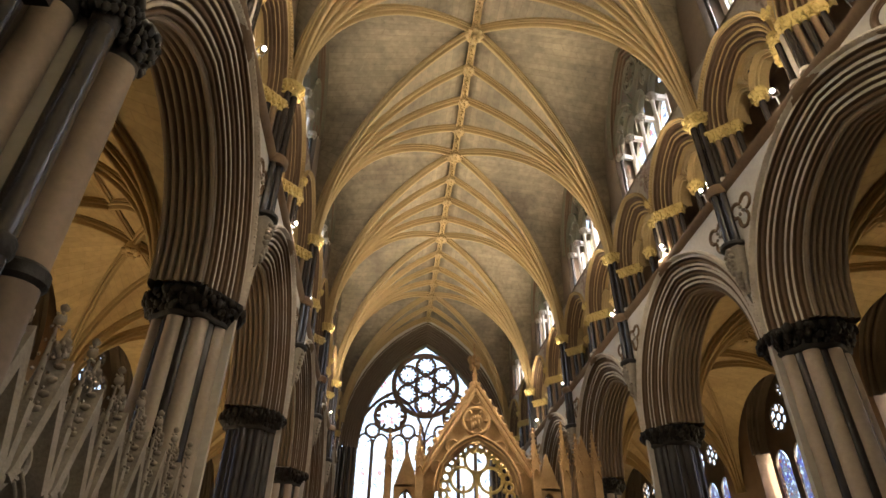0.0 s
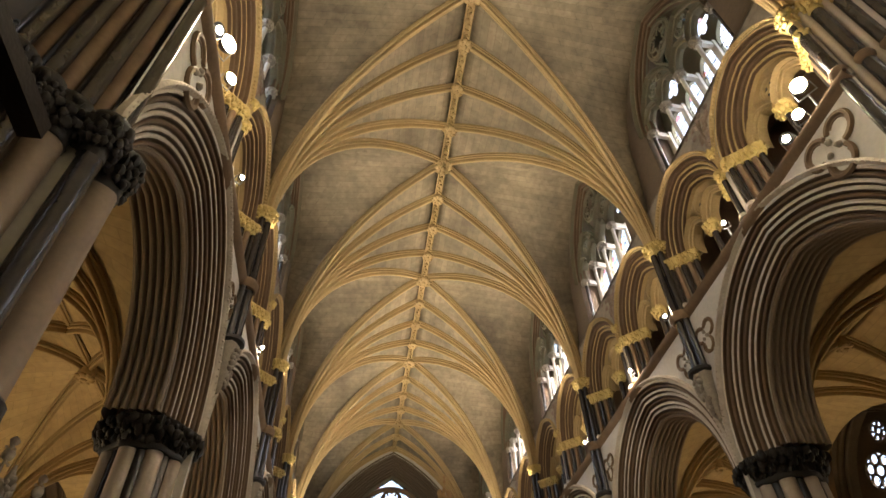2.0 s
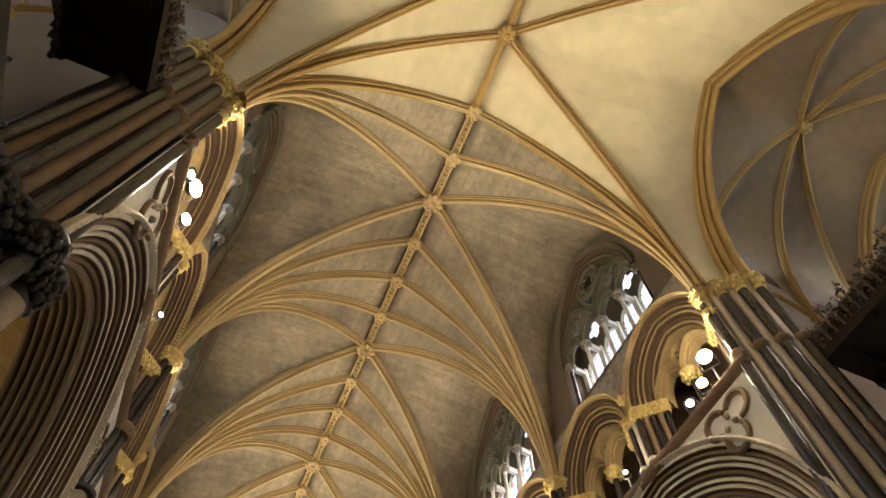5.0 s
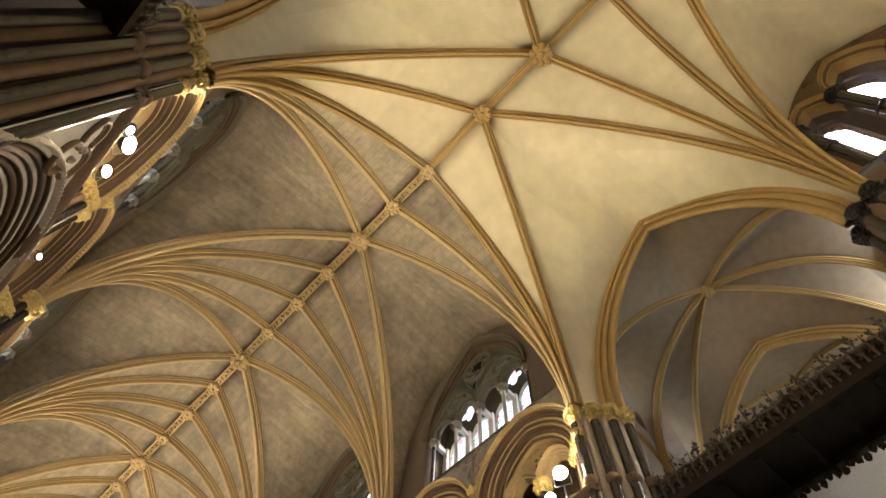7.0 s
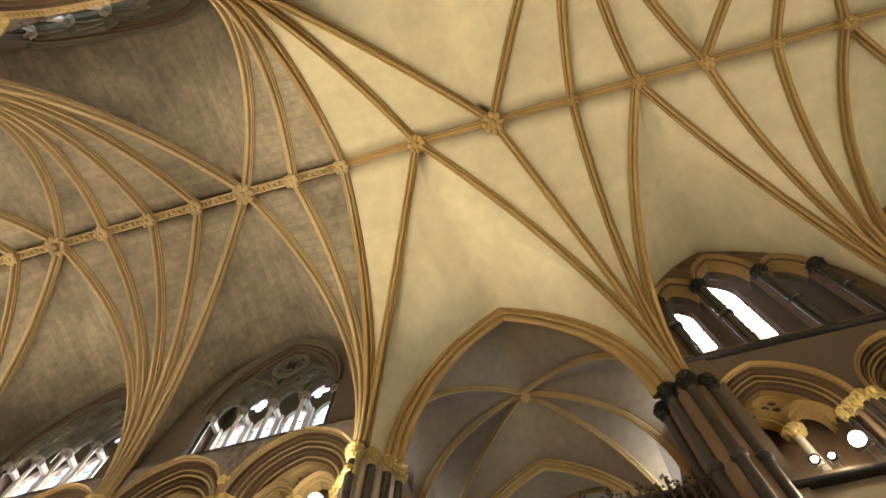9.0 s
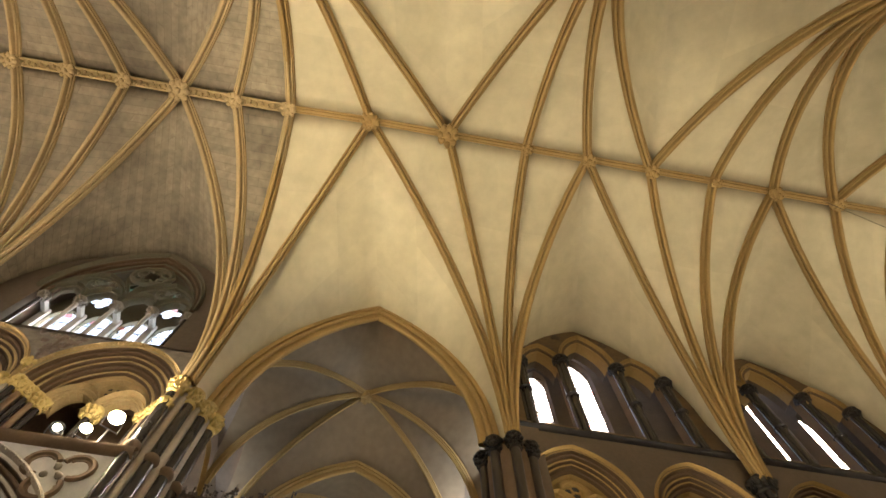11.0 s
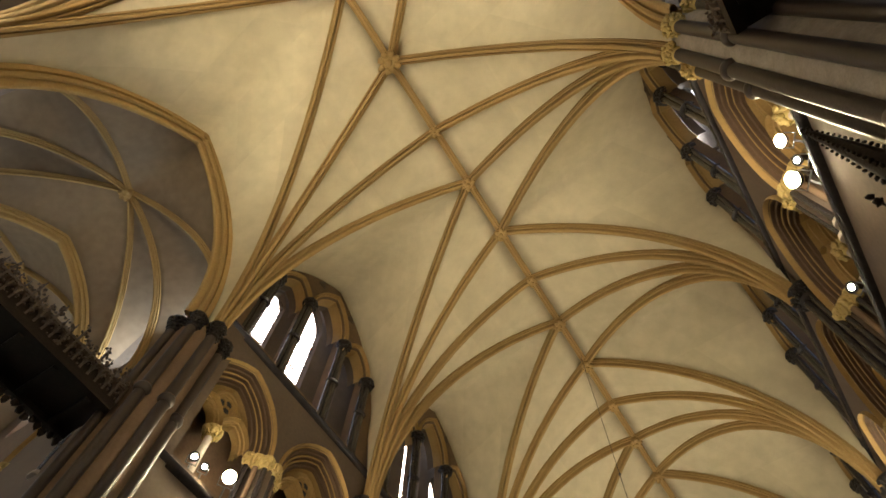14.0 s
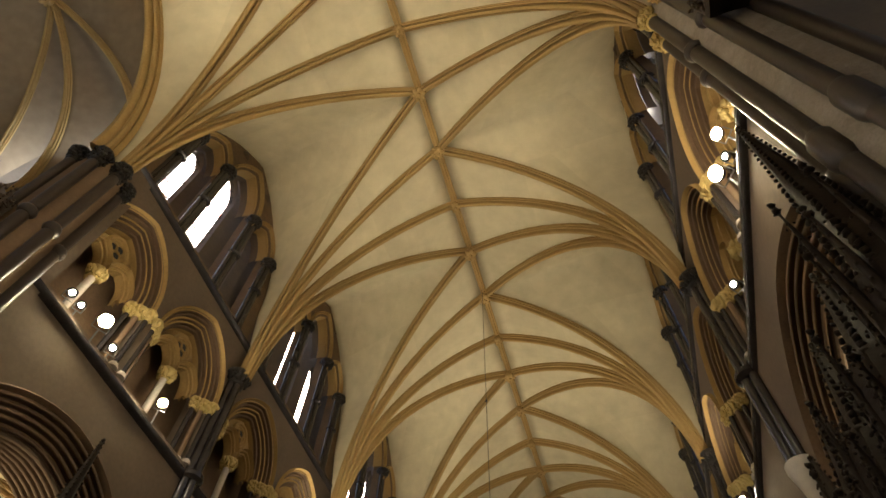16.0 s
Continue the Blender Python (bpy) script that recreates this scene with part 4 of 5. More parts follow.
for s in (1, -1):
    place(large_trefoil, wall_pose(s, A_FACE, YB + 1.02))
    for k in range(1, 6):
        for o in (-0.52, 0.52):
            if k < 5 or o < 0:
                place(small_trefoil, wall_pose(s, A_FACE, A_Y[k] + o))


# ---- choir bays ----
RED_STONE = material("reddish_arch_stone", (0.24, 0.155, 0.095), 0.85, var=0.3, scale=1.6, fine=20, tint=(0.2, 0.13, 0.085))
CB = 6.25
HC = CB / 2
low_c = pierced_wall(-HC, HC, 0, STRING_C, [(0, 2.85, 0.0, 5.85, 2.95)], 0.0, 1.3)
mid_c = pierced_wall(-HC, HC, STRING_C, SILL_C, [(-1.5, 1.32, 10.3, 12.1, 1.74), (1.5, 1.32, 10.3, 12.1, 1.74)], 0.0, 0.9)
top_c = pierced_wall(-HC, HC, SILL_C, 21.2, [(-1.58, 0.58, 14.85, 17.95, 1.0), (0, 0.76, 14.85, 18.55, 1.5), (1.58, 0.58, 14.85, 17.95, 1.0)], 0.03, 0.42)
outer_c = pierced_wall(-HC, HC, SILL_C, 21.2, [(-1.5, 0.33, 15.0, 18.4, 0.7), (0, 0.5, 15.0, 19.2, 1.1), (1.5, 0.33, 15.0, 18.4, 0.7)], 0.9, 1.2)
top_c.box(-HC, HC, 0.4, 0.95, SILL_C - 0.08, SILL_C + 0.1)
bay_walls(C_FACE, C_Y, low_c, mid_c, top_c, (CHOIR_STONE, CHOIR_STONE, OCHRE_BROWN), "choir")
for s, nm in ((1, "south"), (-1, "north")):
    # umber puts the shade of the passage into the outer wall's brown
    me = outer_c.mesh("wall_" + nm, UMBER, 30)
    for a, b in zip(C_Y, C_Y[1:]):
        ob = new("wall_" + nm, me)
        ob.matrix_basis = wall_pose(s, C_FACE, (a + b) / 2)
        tagged(ob, "choir outer clerestory wall of brown dressed stone", "wall", "", "structure")

arch_c = thing("arcade_arch", "moulded pointed choir arch of brown-banded stone with shade-coloured hollows", "arch", "choir arcade")
full_arch(arch_c, 2.35, 2.43, 5.85, 0.5, 0.36, 5, 0.08, 1.32, (RED_STONE, BAND_SHADE))
course_c = thing("string_course", "dark moulded string course under the choir triforium", "string course", "string courses")
sill_c = thing("sill_course", "dark moulded sill course under the choir clerestory", "string course", "string courses")
for ob, z in ((course_c, STRING_C), (sill_c, SILL_C)):
    part("moulding", Geo().grid([[(u, v, zz) for v, zz in ((0.0, z - 0.1), (-0.06, z - 0.07), (-0.11, z + 0.01), (-0.11, z + 0.07), (-0.04, z + 0.11), (0.02, z + 0.12))] for u in (-HC, HC)], flip=True), MARBLE, ob)
gal_c = gallery_arch("triforium_arch", "choir triforium arch with dark foil and leafy capitals", "choir triforium", 0.9, 1.3, 12.1, 10.3,
                     roll_profile(0.42, 0.4, 5, 0.05), 0.34, 0.45, 0.5, 12.92, 0.33, GOLD, RIB_C, 3, 5)
for sg in (-1, 1):
    jamb(gal_c, sg * 0.95, 10.3, 12.1, GOLD, 3, 0.15, sg)
part("middle_shaft", Geo().lathe([(0.085, 10.3), (0.085, 11.8)], 0, 0.5, 12), ARCH, gal_c)
g = Geo().lathe([(0.09, 11.78), (0.12, 11.82), (0.1, 11.86), (0.2, 12.02), (0.2, 12.06), (0.06, 12.08)], 0, 0.5, 12)
part("middle_capital", foliate(g, 0, 0.5, 0.18, 11.84, 12.03, 8, 0.07, 2), GOLD, gal_c)

win_c = thing("window_choir", "choir clerestory window of three lancets with dark shafts", "window", "choir clerestory", "structure")
for u, s2, zs, h in ((-1.58, 0.58, 17.95, 1.0), (0, 0.76, 18.55, 1.5), (1.58, 0.58, 17.95, 1.0)):
    part("lancet_arch", arch_moulding(s2 - 0.07, h - 0.06, zs, roll_profile(0.2, 0.14, 2, 0.04, 0.02), 0.44, 10, None, u), RIB_C, win_c)
    # umber keeps the reveal dark: its shade is in the colour
    part("pale_reveal", arch_moulding(s2 - 0.08, h - 0.07, zs, [(0.0, 0.44), (-0.02, 0.5), (0.0, 0.62)], 0.7, 10, None, u), UMBER, win_c, "reveal coloured dark for its shade")
for u, z in ((-2.32, 17.95), (-0.92, 18.4), (0.92, 18.4), (2.32, 17.95)):
    for dx, r in ((-0.11, 0.075), (0.11, 0.075), (0.0, 0.1)):
        part("shaft", Geo().lathe([(r * 1.3, SILL_C + 0.03), (r * 1.4, SILL_C + 0.1), (r, SILL_C + 0.2), (r, z - 0.25)], u + dx, 0.06 if dx else 0.0, 12), MARBLE, win_c)
    part("shaft_ring", Geo().lathe([(0.16, 16.3), (0.21, 16.36), (0.16, 16.43)], u, 0.05, 14), MARBLE, win_c)
    g = Geo().lathe([(0.16, z - 0.28), (0.19, z - 0.24), (0.16, z - 0.2), (0.19, z - 0.08), (0.26, z), (0.26, z + 0.06), (0.1, z + 0.08)], u, 0.05, 14)
    part("capital", foliate(g, u, 0.05, 0.22, z - 0.2, z, 8, 0.06, 3), CAPITAL, win_c)
for u, z in ((-0.82, 20.0), (0.82, 20.0), (-2.1, 19.0), (2.1, 19.0)):
    part("leaf_carving", quatrefoil(Geo().blob((u, 0.02, z), 0.07, 3, 6), u, z, 0.16, 0.03, 0.02, 3, math.pi / 6), UMBER, win_c, "dark carved leaf")
for u, s2, z1 in ((-1.5, 0.36, 19.2), (0, 0.53, 20.4), (1.5, 0.36, 19.2)):
    part("pane", Geo().poly([(u - s2, 1.05, 14.95), (u + s2, 1.05, 14.95), (u + s2, 1.05, z1), (u - s2, 1.05, z1)]), GLASS, win_c, "pale leaded glass", 0)
    for z in (15.6, 16.2, 16.8, 17.4, 18.0, 18.6):
        part("saddle_bar", Geo().box(u - s2, u + s2, 1.02, 1.035, z, z + 0.025), LEAD, win_c)
part("red_pane", Geo().poly([(-0.16, 1.04, 16.5), (0.1, 1.04, 16.42), (0.18, 1.04, 16.75), (-0.05, 1.04, 16.95)]), RED_GLASS, win_c, "small red glass panel", 0)

shaft_c = thing("vault_shaft", "dark choir vault shaft on a tapering corbel with carved capital", "shaft", "choir vault shafts")
for dx, dy in ((-0.13, 0.03), (0, -0.1), (0.13, 0.03)):
    part("shaft", Geo().lathe([(0.1, 8.0), (0.1, 13.07)], dx, dy, 12), MARBLE, shaft_c)
part("shaft_ring", Geo().lathe([(0.2, 9.98), (0.28, 10.05), (0.28, 10.15), (0.2, 10.22)], 0, 0, 18), MARBLE, shaft_c)
part("corbel", Geo().lathe([(0.06, 7.2), (0.12, 7.3), (0.2, 7.7), (0.26, 7.95), (0.26, 8.05)], 0, 0, 16), PALE, shaft_c)
g = Geo().lathe([(0.2, 13.02), (0.25, 13.07), (0.22, 13.12), (0.28, 13.27), (0.36, 13.35), (0.36, 13.41), (0.15, 13.43)], 0, 0, 18)
part("capital", foliate(g, 0, 0, 0.31, 13.12, 13.37, 12, 0.07, 1), CAPITAL, shaft_c)

for s in (1, -1):
    for k in range(len(C_Y) - 1):
        yc = (C_Y[k] + C_Y[k + 1]) / 2
        for ob in (arch_c, course_c, sill_c, win_c):
            place(ob, wall_pose(s, C_FACE, yc))
        for o in (-1.5, 1.5):
            place(gal_c, wall_pose(s, C_FACE, yc + o))
        if k:
            place(shaft_c, wall_pose(s, C_FACE - 0.1, C_Y[k]))

# galleries behind the triforium, and the outer shell above the aisles
for s, nm in ((1, "south"), (-1, "north")):
    for y0, y1, z0, z1 in ((YB + 0.3, 37.2, STRING_A, 14.2), (C_Y[-1], C_Y[0] - 0.3, STRING_C, 14.5)):
        g = Geo()
        x0, x1 = s * 7.3, s * 7.6
        g.box(min(x0, x1), max(x0, x1), y0, y1, z0 - 0.3, z1)
        a, b = s * 6.25, s * 7.6
        g.box(min(a, b), max(a, b), y0, y1, z1 - 0.02, z1 + 0.2)
        g.box(min(a, b), max(a, b), y0, y1, z0 - 0.3, z0 + 0.02)
        structure("gallery_" + nm, g, BROWN, "dark triforium gallery behind the arches", 30)


# ---- aisles ----
def aisle(s, ys, face_in, z_spring, ridge, web, nm):
    x_in, x_out = s * (face_in + 1.48), s * 11.6
    xr = (x_in + x_out) / 2
    springs = {s: [(x_out, y, z_spring) for y in ys], -s: [(x_in, y, z_spring) for y in ys]}
    fans = []
    for k, y in enumerate(ys):
        near = []
        if k:
            near += [(y + ys[k - 1]) / 2, y + (ys[k - 1] - y) * 0.25]
        near.append(y)
        if k + 1 < len(ys):
            near += [y + (ys[k + 1] - y) * 0.25, (y + ys[k + 1]) / 2]
        fans.append(sorted(near))
    v = build_vault("aisle_vault_" + nm, "warm lit ribbed stone aisle vault", springs, {s: fans, -s: fans}, lambda y: ridge, xr,
                    lambda sd, k: ((x_out if sd == s else x_in, (ys[k] + ys[k + 1]) / 2, ridge - 0.25), z_spring + 0.4), web, RIB, 0.75)
    for k in range(len(ys) - 1):
        a, b = ys[k], ys[k + 1]
        ridge_bar(v, xr, a, b, ridge, ridge, RIB, 0.7)
        boss(v, xr, (a + b) / 2, ridge, 0.25, RIB, k)
        boss(v, xr, a, ridge, 0.2, RIB, k + 4)
    return v


aisle_win = thing("window_aisle", "tall dark aisle window with jewelled roundels of stained glass", "window", "aisle windows", "structure")
part("window_arch", arch_moulding(1.75, 2.5, 7.7, roll_profile(0.3, 0.25, 2, 0.06), 0.7, 14), UMBER, aisle_win)
panel = pierced_wall(-1.75, 1.75, 3.0, 8.2, [(-1.15, 0.42, 3.2, 7.1, 0.6), (0, 0.42, 3.2, 7.1, 0.6), (1.15, 0.42, 3.2, 7.1, 0.6)], 0.42, 0.5)
ROUNDELS = [(-0.62, 8.75, 0.55, 6), (0.62, 8.75, 0.55, 6), (0, 9.62, 0.32, 4)]
for u0, u1, z0, z1 in ((-1.75, -1.17, 8.2, 9.3), (-0.07, 0.07, 8.2, 9.3), (1.17, 1.75, 8.2, 9.3), (-1.75, -0.32, 9.3, 9.94), (0.32, 1.75, 9.3, 9.94), (-1.75, 1.75, 9.94, 10.5)):
    panel.box(u0, u1, 0.42, 0.5, z0, z1)
for u, z, r, k in ROUNDELS:
    turn = [2 * math.pi * j / 32 for j in range(33)]
    inner = [(u + r * 0.93 * math.cos(q), 0.43, z + r * 0.93 * math.sin(q)) for q in turn]
    outer = [(u + r * math.cos(q) / max(abs(math.cos(q)), abs(math.sin(q))), 0.43, z + r * math.sin(q) / max(abs(math.cos(q)), abs(math.sin(q)))) for q in turn]
    panel.grid([inner, outer])
part("tracery_plate", panel, UMBER, aisle_win)
for u in (-1.15, 0, 1.15):
    part("pane", Geo().poly([(u - 0.42, 0.46, 3.2), (u + 0.42, 0.46, 3.2), (u + 0.42, 0.46, 7.1), (u, 0.46, 7.75), (u - 0.42, 0.46, 7.1)]), STAINED, aisle_win, "stained glass", 0)
for u, z, r, k in ROUNDELS:
    part("roundel", disc(Geo(), u, z, r * 0.95, 0.46, 28), GLASS, aisle_win, "bright glass roundel", 0)
    g = ring(Geo(), u, z, r * 0.93, 0.05, 0.42, 28)
    ring(g, u, z, r * 0.3, 0.035, 0.44, 16)
    for j in range(k):
        q = 2 * math.pi * (j + 0.5) / k
        ring(g, u + r * 0.61 * math.cos(q), z + r * 0.61 * math.sin(q), r * 0.29, 0.04, 0.44, 14)
    part("roundel_tracery", g, UMBER, aisle_win)

for s, nm in ((1, "south"), (-1, "north")):
    aisle(s, A_Y, A_FACE, 6.6, 10.25, WEB_OCHRE, nm)
    aisle(s, C_Y, C_FACE, 6.3, 9.6, WEB_CREAM, "choir_" + nm)
    out = pierced_wall(-HB, HB, 0, 15.0, [(0, 2.05, 3.0, 7.7, 2.93)], 0.0, 0.9).mesh("wall_aisle_" + nm, BROWN, 30)
    for a, b in zip(A_Y, A_Y[1:]):
        m = wall_pose(s, 11.75, (a + b) / 2)
        tagged(new("wall_aisle_" + nm, out), "aisle wall of dressed stone", "wall", "", "structure").matrix_basis = m
        place(aisle_win, m)
    g = Geo().box(*sorted((s * 11.75, s * 12.6)), C_Y[-1], C_Y[0], 0, 15.0)
    structure("wall_choir_aisle_" + nm, g, PALE, "choir aisle wall of plain plaster", 0)
    g = Geo().box(*sorted((s * 7.55, s * 12.6)), YB, 37.2, 14.9, 15.1)
    g.box(*sorted((s * 7.55, s * 12.6)), C_Y[-1], C_Y[0], 14.9, 15.1)
    structure("roof_aisle_" + nm, g, LEAD, "lead roof over the aisle", 0)


# ---- transepts ----
def transept(s, nm):
    y0, y1 = C_Y[0] + 0.15, YB - 0.15
    ym = (YB + C_Y[0]) / 2
    xa, xm, xb, xe = 6.05, 8.55, 11.0, 16.0
    B = Vector((s * 8.8, ym + 0.05, 19.0))
    web = Geo()
    ribs = []

    def umbrella(pts, top, B):
        paths = [arc_path(p, B, 16, 1.0) for p in pts]
        for i, p in enumerate(pts):
            j = (i + 1) % len(pts)
            ax, stilt = top[i]
            loft_web(web, paths[i], wall_path(p, ax, stilt), 5)
            loft_web(web, wall_path(pts[j], ax, stilt), paths[j], 5)
        ribs.extend(paths)

    z = 13.35
    ring_pts = [(s * xa, y1, z), (s * xm, y1, z), (s * xb, y1, z), (s * xb, y0, z), (s * xm, y0, z), (s * xa, y0, z)]
    tops = [((s * 7.3, y1, 18.0), 15.5), ((s * 9.8, y1, 18.0), 15.5), ((s * xb, ym, 18.1), None), ((s * 9.8, y0, 18.0), 15.5), ((s * 7.3, y0, 18.0), 15.5), ((s * xa, ym + 0.08, 19.5), None)]
    umbrella(ring_pts, tops, B)
    B2 = Vector((s * 13.5, ym, 18.8))
    ring2 = [(s * xb, y1, z), (s * xe, y1, z), (s * xe, y0, z), (s * xb, y0, z)]
    tops2 = [((s * 13.5, y1, 18.0), 15.0), ((s * xe, ym, 18.3), 14.5), ((s * 13.5, y0, 18.0), 15.0), ((s * xb, ym, 18.1), None)]
    umbrella(ring2, tops2, B2)
    v = structure("vault_transept_" + nm, web, PLASTER_GREY, "grey plastered six-part transept vault", 60, "vault")
    weld(v.data)
    for p in ribs:
        part("rib", sweep_rib(p, 0.54), RIB_C, v)
    for foot in (y0, y1):
        part("arch_rib", sweep_rib(wall_path((s * xb, foot, z), (s * xb, ym, 18.1), None, 20), 1.0), RIB_C, v)
    boss(v, B.x, B.y, B.z, 0.2, RIB_C, 2)
    for y, dirn in ((y1, 1), (y0, -1)):
        L = xe - xa
        holes = [(-L / 2 + 1.4, 0.9, 14.7, 16.5, 1.2), (-L / 2 + 3.9, 0.9, 14.7, 16.5, 1.2), (-L / 2 + 7.4, 0.9, 14.7, 16.5, 1.2)]
        g = pierced_wall(-L / 2, L / 2, 0, 20.5, holes, 0.0, 1.0)
        ob = structure("wall_transept_" + nm, g, CHOIR_STONE, "transept wall of dressed stone with lancets", 30)
        # local x along the wall from the crossing outwards on both faces
        rot = 0 if dirn > 0 else 180
        ob.matrix_basis = pose(s * (xa + xe) / 2, y, 0, 0, 0, rot)
        if (rot == 0) != (s > 0):
            ob.matrix_basis = ob.matrix_basis @ Matrix.Diagonal((-1, 1, 1, 1))
        w = thing("window_transept", "narrow transept clerestory lancet with pale glass", "window", "transept windows", "structure")
        for x in (1.4, 3.9, 7.4):
            px = s * (xa + x)
            part("pane", Geo().poly([(px - 0.9, y + dirn * 0.7, 14.9), (px + 0.9, y + dirn * 0.7, 14.9), (px + 0.9, y + dirn * 0.7, 17.6), (px - 0.9, y + dirn * 0.7, 17.6)]), GLASS, w, "", 0)
            part("shaft", Geo().lathe([(0.1, 14.9), (0.1, 16.6)], px - 0.6 * s, y + dirn * 0.2, 10), BROWN, w)
        copy_thing(gal_c, pose(s * (xa + 1.55), y - dirn * 0.0, 0, 0, 0, rot))
        copy_thing(gal_c, pose(s * (xa + 4.2), y, 0, 0, 0, rot))
    L = y1 - y0 + 2
    # unseen openings, added so that fill light can enter the transept
    lancets = [(-2.4, 0.8, 4.0, 11.0, 1.3), (0, 0.9, 4.0, 11.8, 1.5), (2.4, 0.8, 4.0, 11.0, 1.3)]
    ob = structure("wall_transept_end_" + nm, pierced_wall(-L / 2, L / 2, 0, 20.5, lancets, 0.0, 1.0), PALE, "unseen end wall of the transept with three lancets added for fill light", 30)
    ob.matrix_basis = wall_pose(s, xe, ym)


transept(1, "south")
transept(-1, "north")

# ---- east wall and west end ----
E_Y = A_Y[5]
g = pierced_wall(-12.6, 12.6, 0, 20.9, [(0, 5.1, 6.0, 11.4, 8.25)], 0.0, 1.2)
ob = structure("wall_east", g, PALE, "east wall of pale stone round the great window", 30)
ob.matrix_basis = pose(0, E_Y + 0.05, 0)
east = thing("window_east", "great eight-light east window with a rose of foiled circles", "window", "", "structure")
east.matrix_basis = pose(0, E_Y + 0.05, 0)
part("window_arch", arch_moulding(4.0, 7.0, 11.4, roll_profile(1.12, 0.5, 8, 0.08), 1.1, 18), CHOIR_STONE, east)
for sg in (-1, 1):
    part("jamb", Geo().box(sg * 4.6 - 0.55, sg * 4.6 + 0.55, 0.3, 1.1, 0, 11.42), CHOIR_STONE, east)
    for i in range(4):
        part("jamb_shaft", Geo().lathe([(0.1, 5.0), (0.1, 11.4)], sg * (4.2 + 0.28 * i), 0.35 - 0.1 * i, 10), MARBLE, east)
for i in range(9):
    u = -4.2 + 1.05 * i
    part("mullion", Geo().box(u - 0.1, u + 0.1, 0.55, 0.75, 6.0, 12.0), BROWN, east)
for i in range(8):
    u = -3.675 + 1.05 * i
    part("light_head", arch_moulding(0.42, 0.6, 11.7, roll_profile(0.1, 0.06, 1, 0, 0.55), 0.75, 8, None, u), BROWN, east)


def foiled(geo, u, z, r, n, t=0.085, v=0.65):
    ring(geo, u, z, r, t, v, 30, 1.2)
    turn = [2 * math.pi * j / (n * 8) for j in range(n * 8 + 1)]
    lobe = [r * (0.68 + 0.2 * abs(math.sin(n * q / 2 + math.pi * n / 4))) for q in turn]
    geo.grid([[(u + w * math.cos(q), v - 0.02, z + w * math.sin(q)) for w, q in zip(lobe, turn)], [(u + r * math.cos(q), v - 0.02, z + r * math.sin(q)) for q in turn]])
    for j in range(n):
        a = 2 * math.pi * j / n + math.pi / 2
        a2 = a + math.pi / n
        geo.tube([(u + r * 0.98 * math.cos(a2), v, z + r * 0.98 * math.sin(a2)), (u + r * 0.62 * math.cos(a2), v, z + r * 0.62 * math.sin(a2))], r * 0.11, 5)
    return geo


rose = ring(Geo(), 0, 15.6, 2.05, 0.16, 0.65, 40, 1.2)
part("rose_ring", rose, BROWN, east)
part("foiled_circle", foiled(Geo(), 0, 15.6, 0.62, 6), BROWN, east)
for j in range(6):
    a = math.pi / 3 * j + math.pi / 2
    part("foiled_circle", foiled(Geo(), 1.32 * math.cos(a), 15.6 + 1.3 * math.sin(a), 0.62, 6), BROWN, east)
for sg in (-1, 1):
    part("foiled_circle", foiled(Geo(), sg * 2.15, 13.5, 0.98, 6), BROWN, east)
    for u in (1.02, 3.2):
        part("foiled_circle", foiled(Geo(), sg * u, 12.55, 0.42, 6, 0.07), BROWN, east)
    part("tracery_arch", arch_moulding(2.05, 3.2, 11.7, roll_profile(0.14, 0.08, 1, 0, 0.5), 0.75, 12, None, sg * 2.1), BROWN, east)
part("glass", Geo().poly([(u, 0.8, 11.4 + z) for u, z in pointed(4.2, 7.2, 0, 10)] + [(4.2, 0.8, 6.0), (-4.2, 0.8, 6.0)]), GLASS, east, "pale leaded glass with touches of colour", 0)
g = Geo().box(-12.6, 12.6, C_Y[-1] - 1.0, C_Y[-1] + 0.02, 0, 20.9)
structure("wall_west", g, PALE, "plain wall closing the choir to the west", 0)
structure("floor", Geo().box(-17, 17, -29, 38, -0.3, 0.0), PAVING, "stone slab floor of the church", 0)
structure("ground", Geo().poly([(-4000, -4000, -0.32), (4000, -4000, -0.32), (4000, 4000, -0.32), (-4000, 4000, -0.32)]), GRASS, "grass round the church to the horizon", 0)


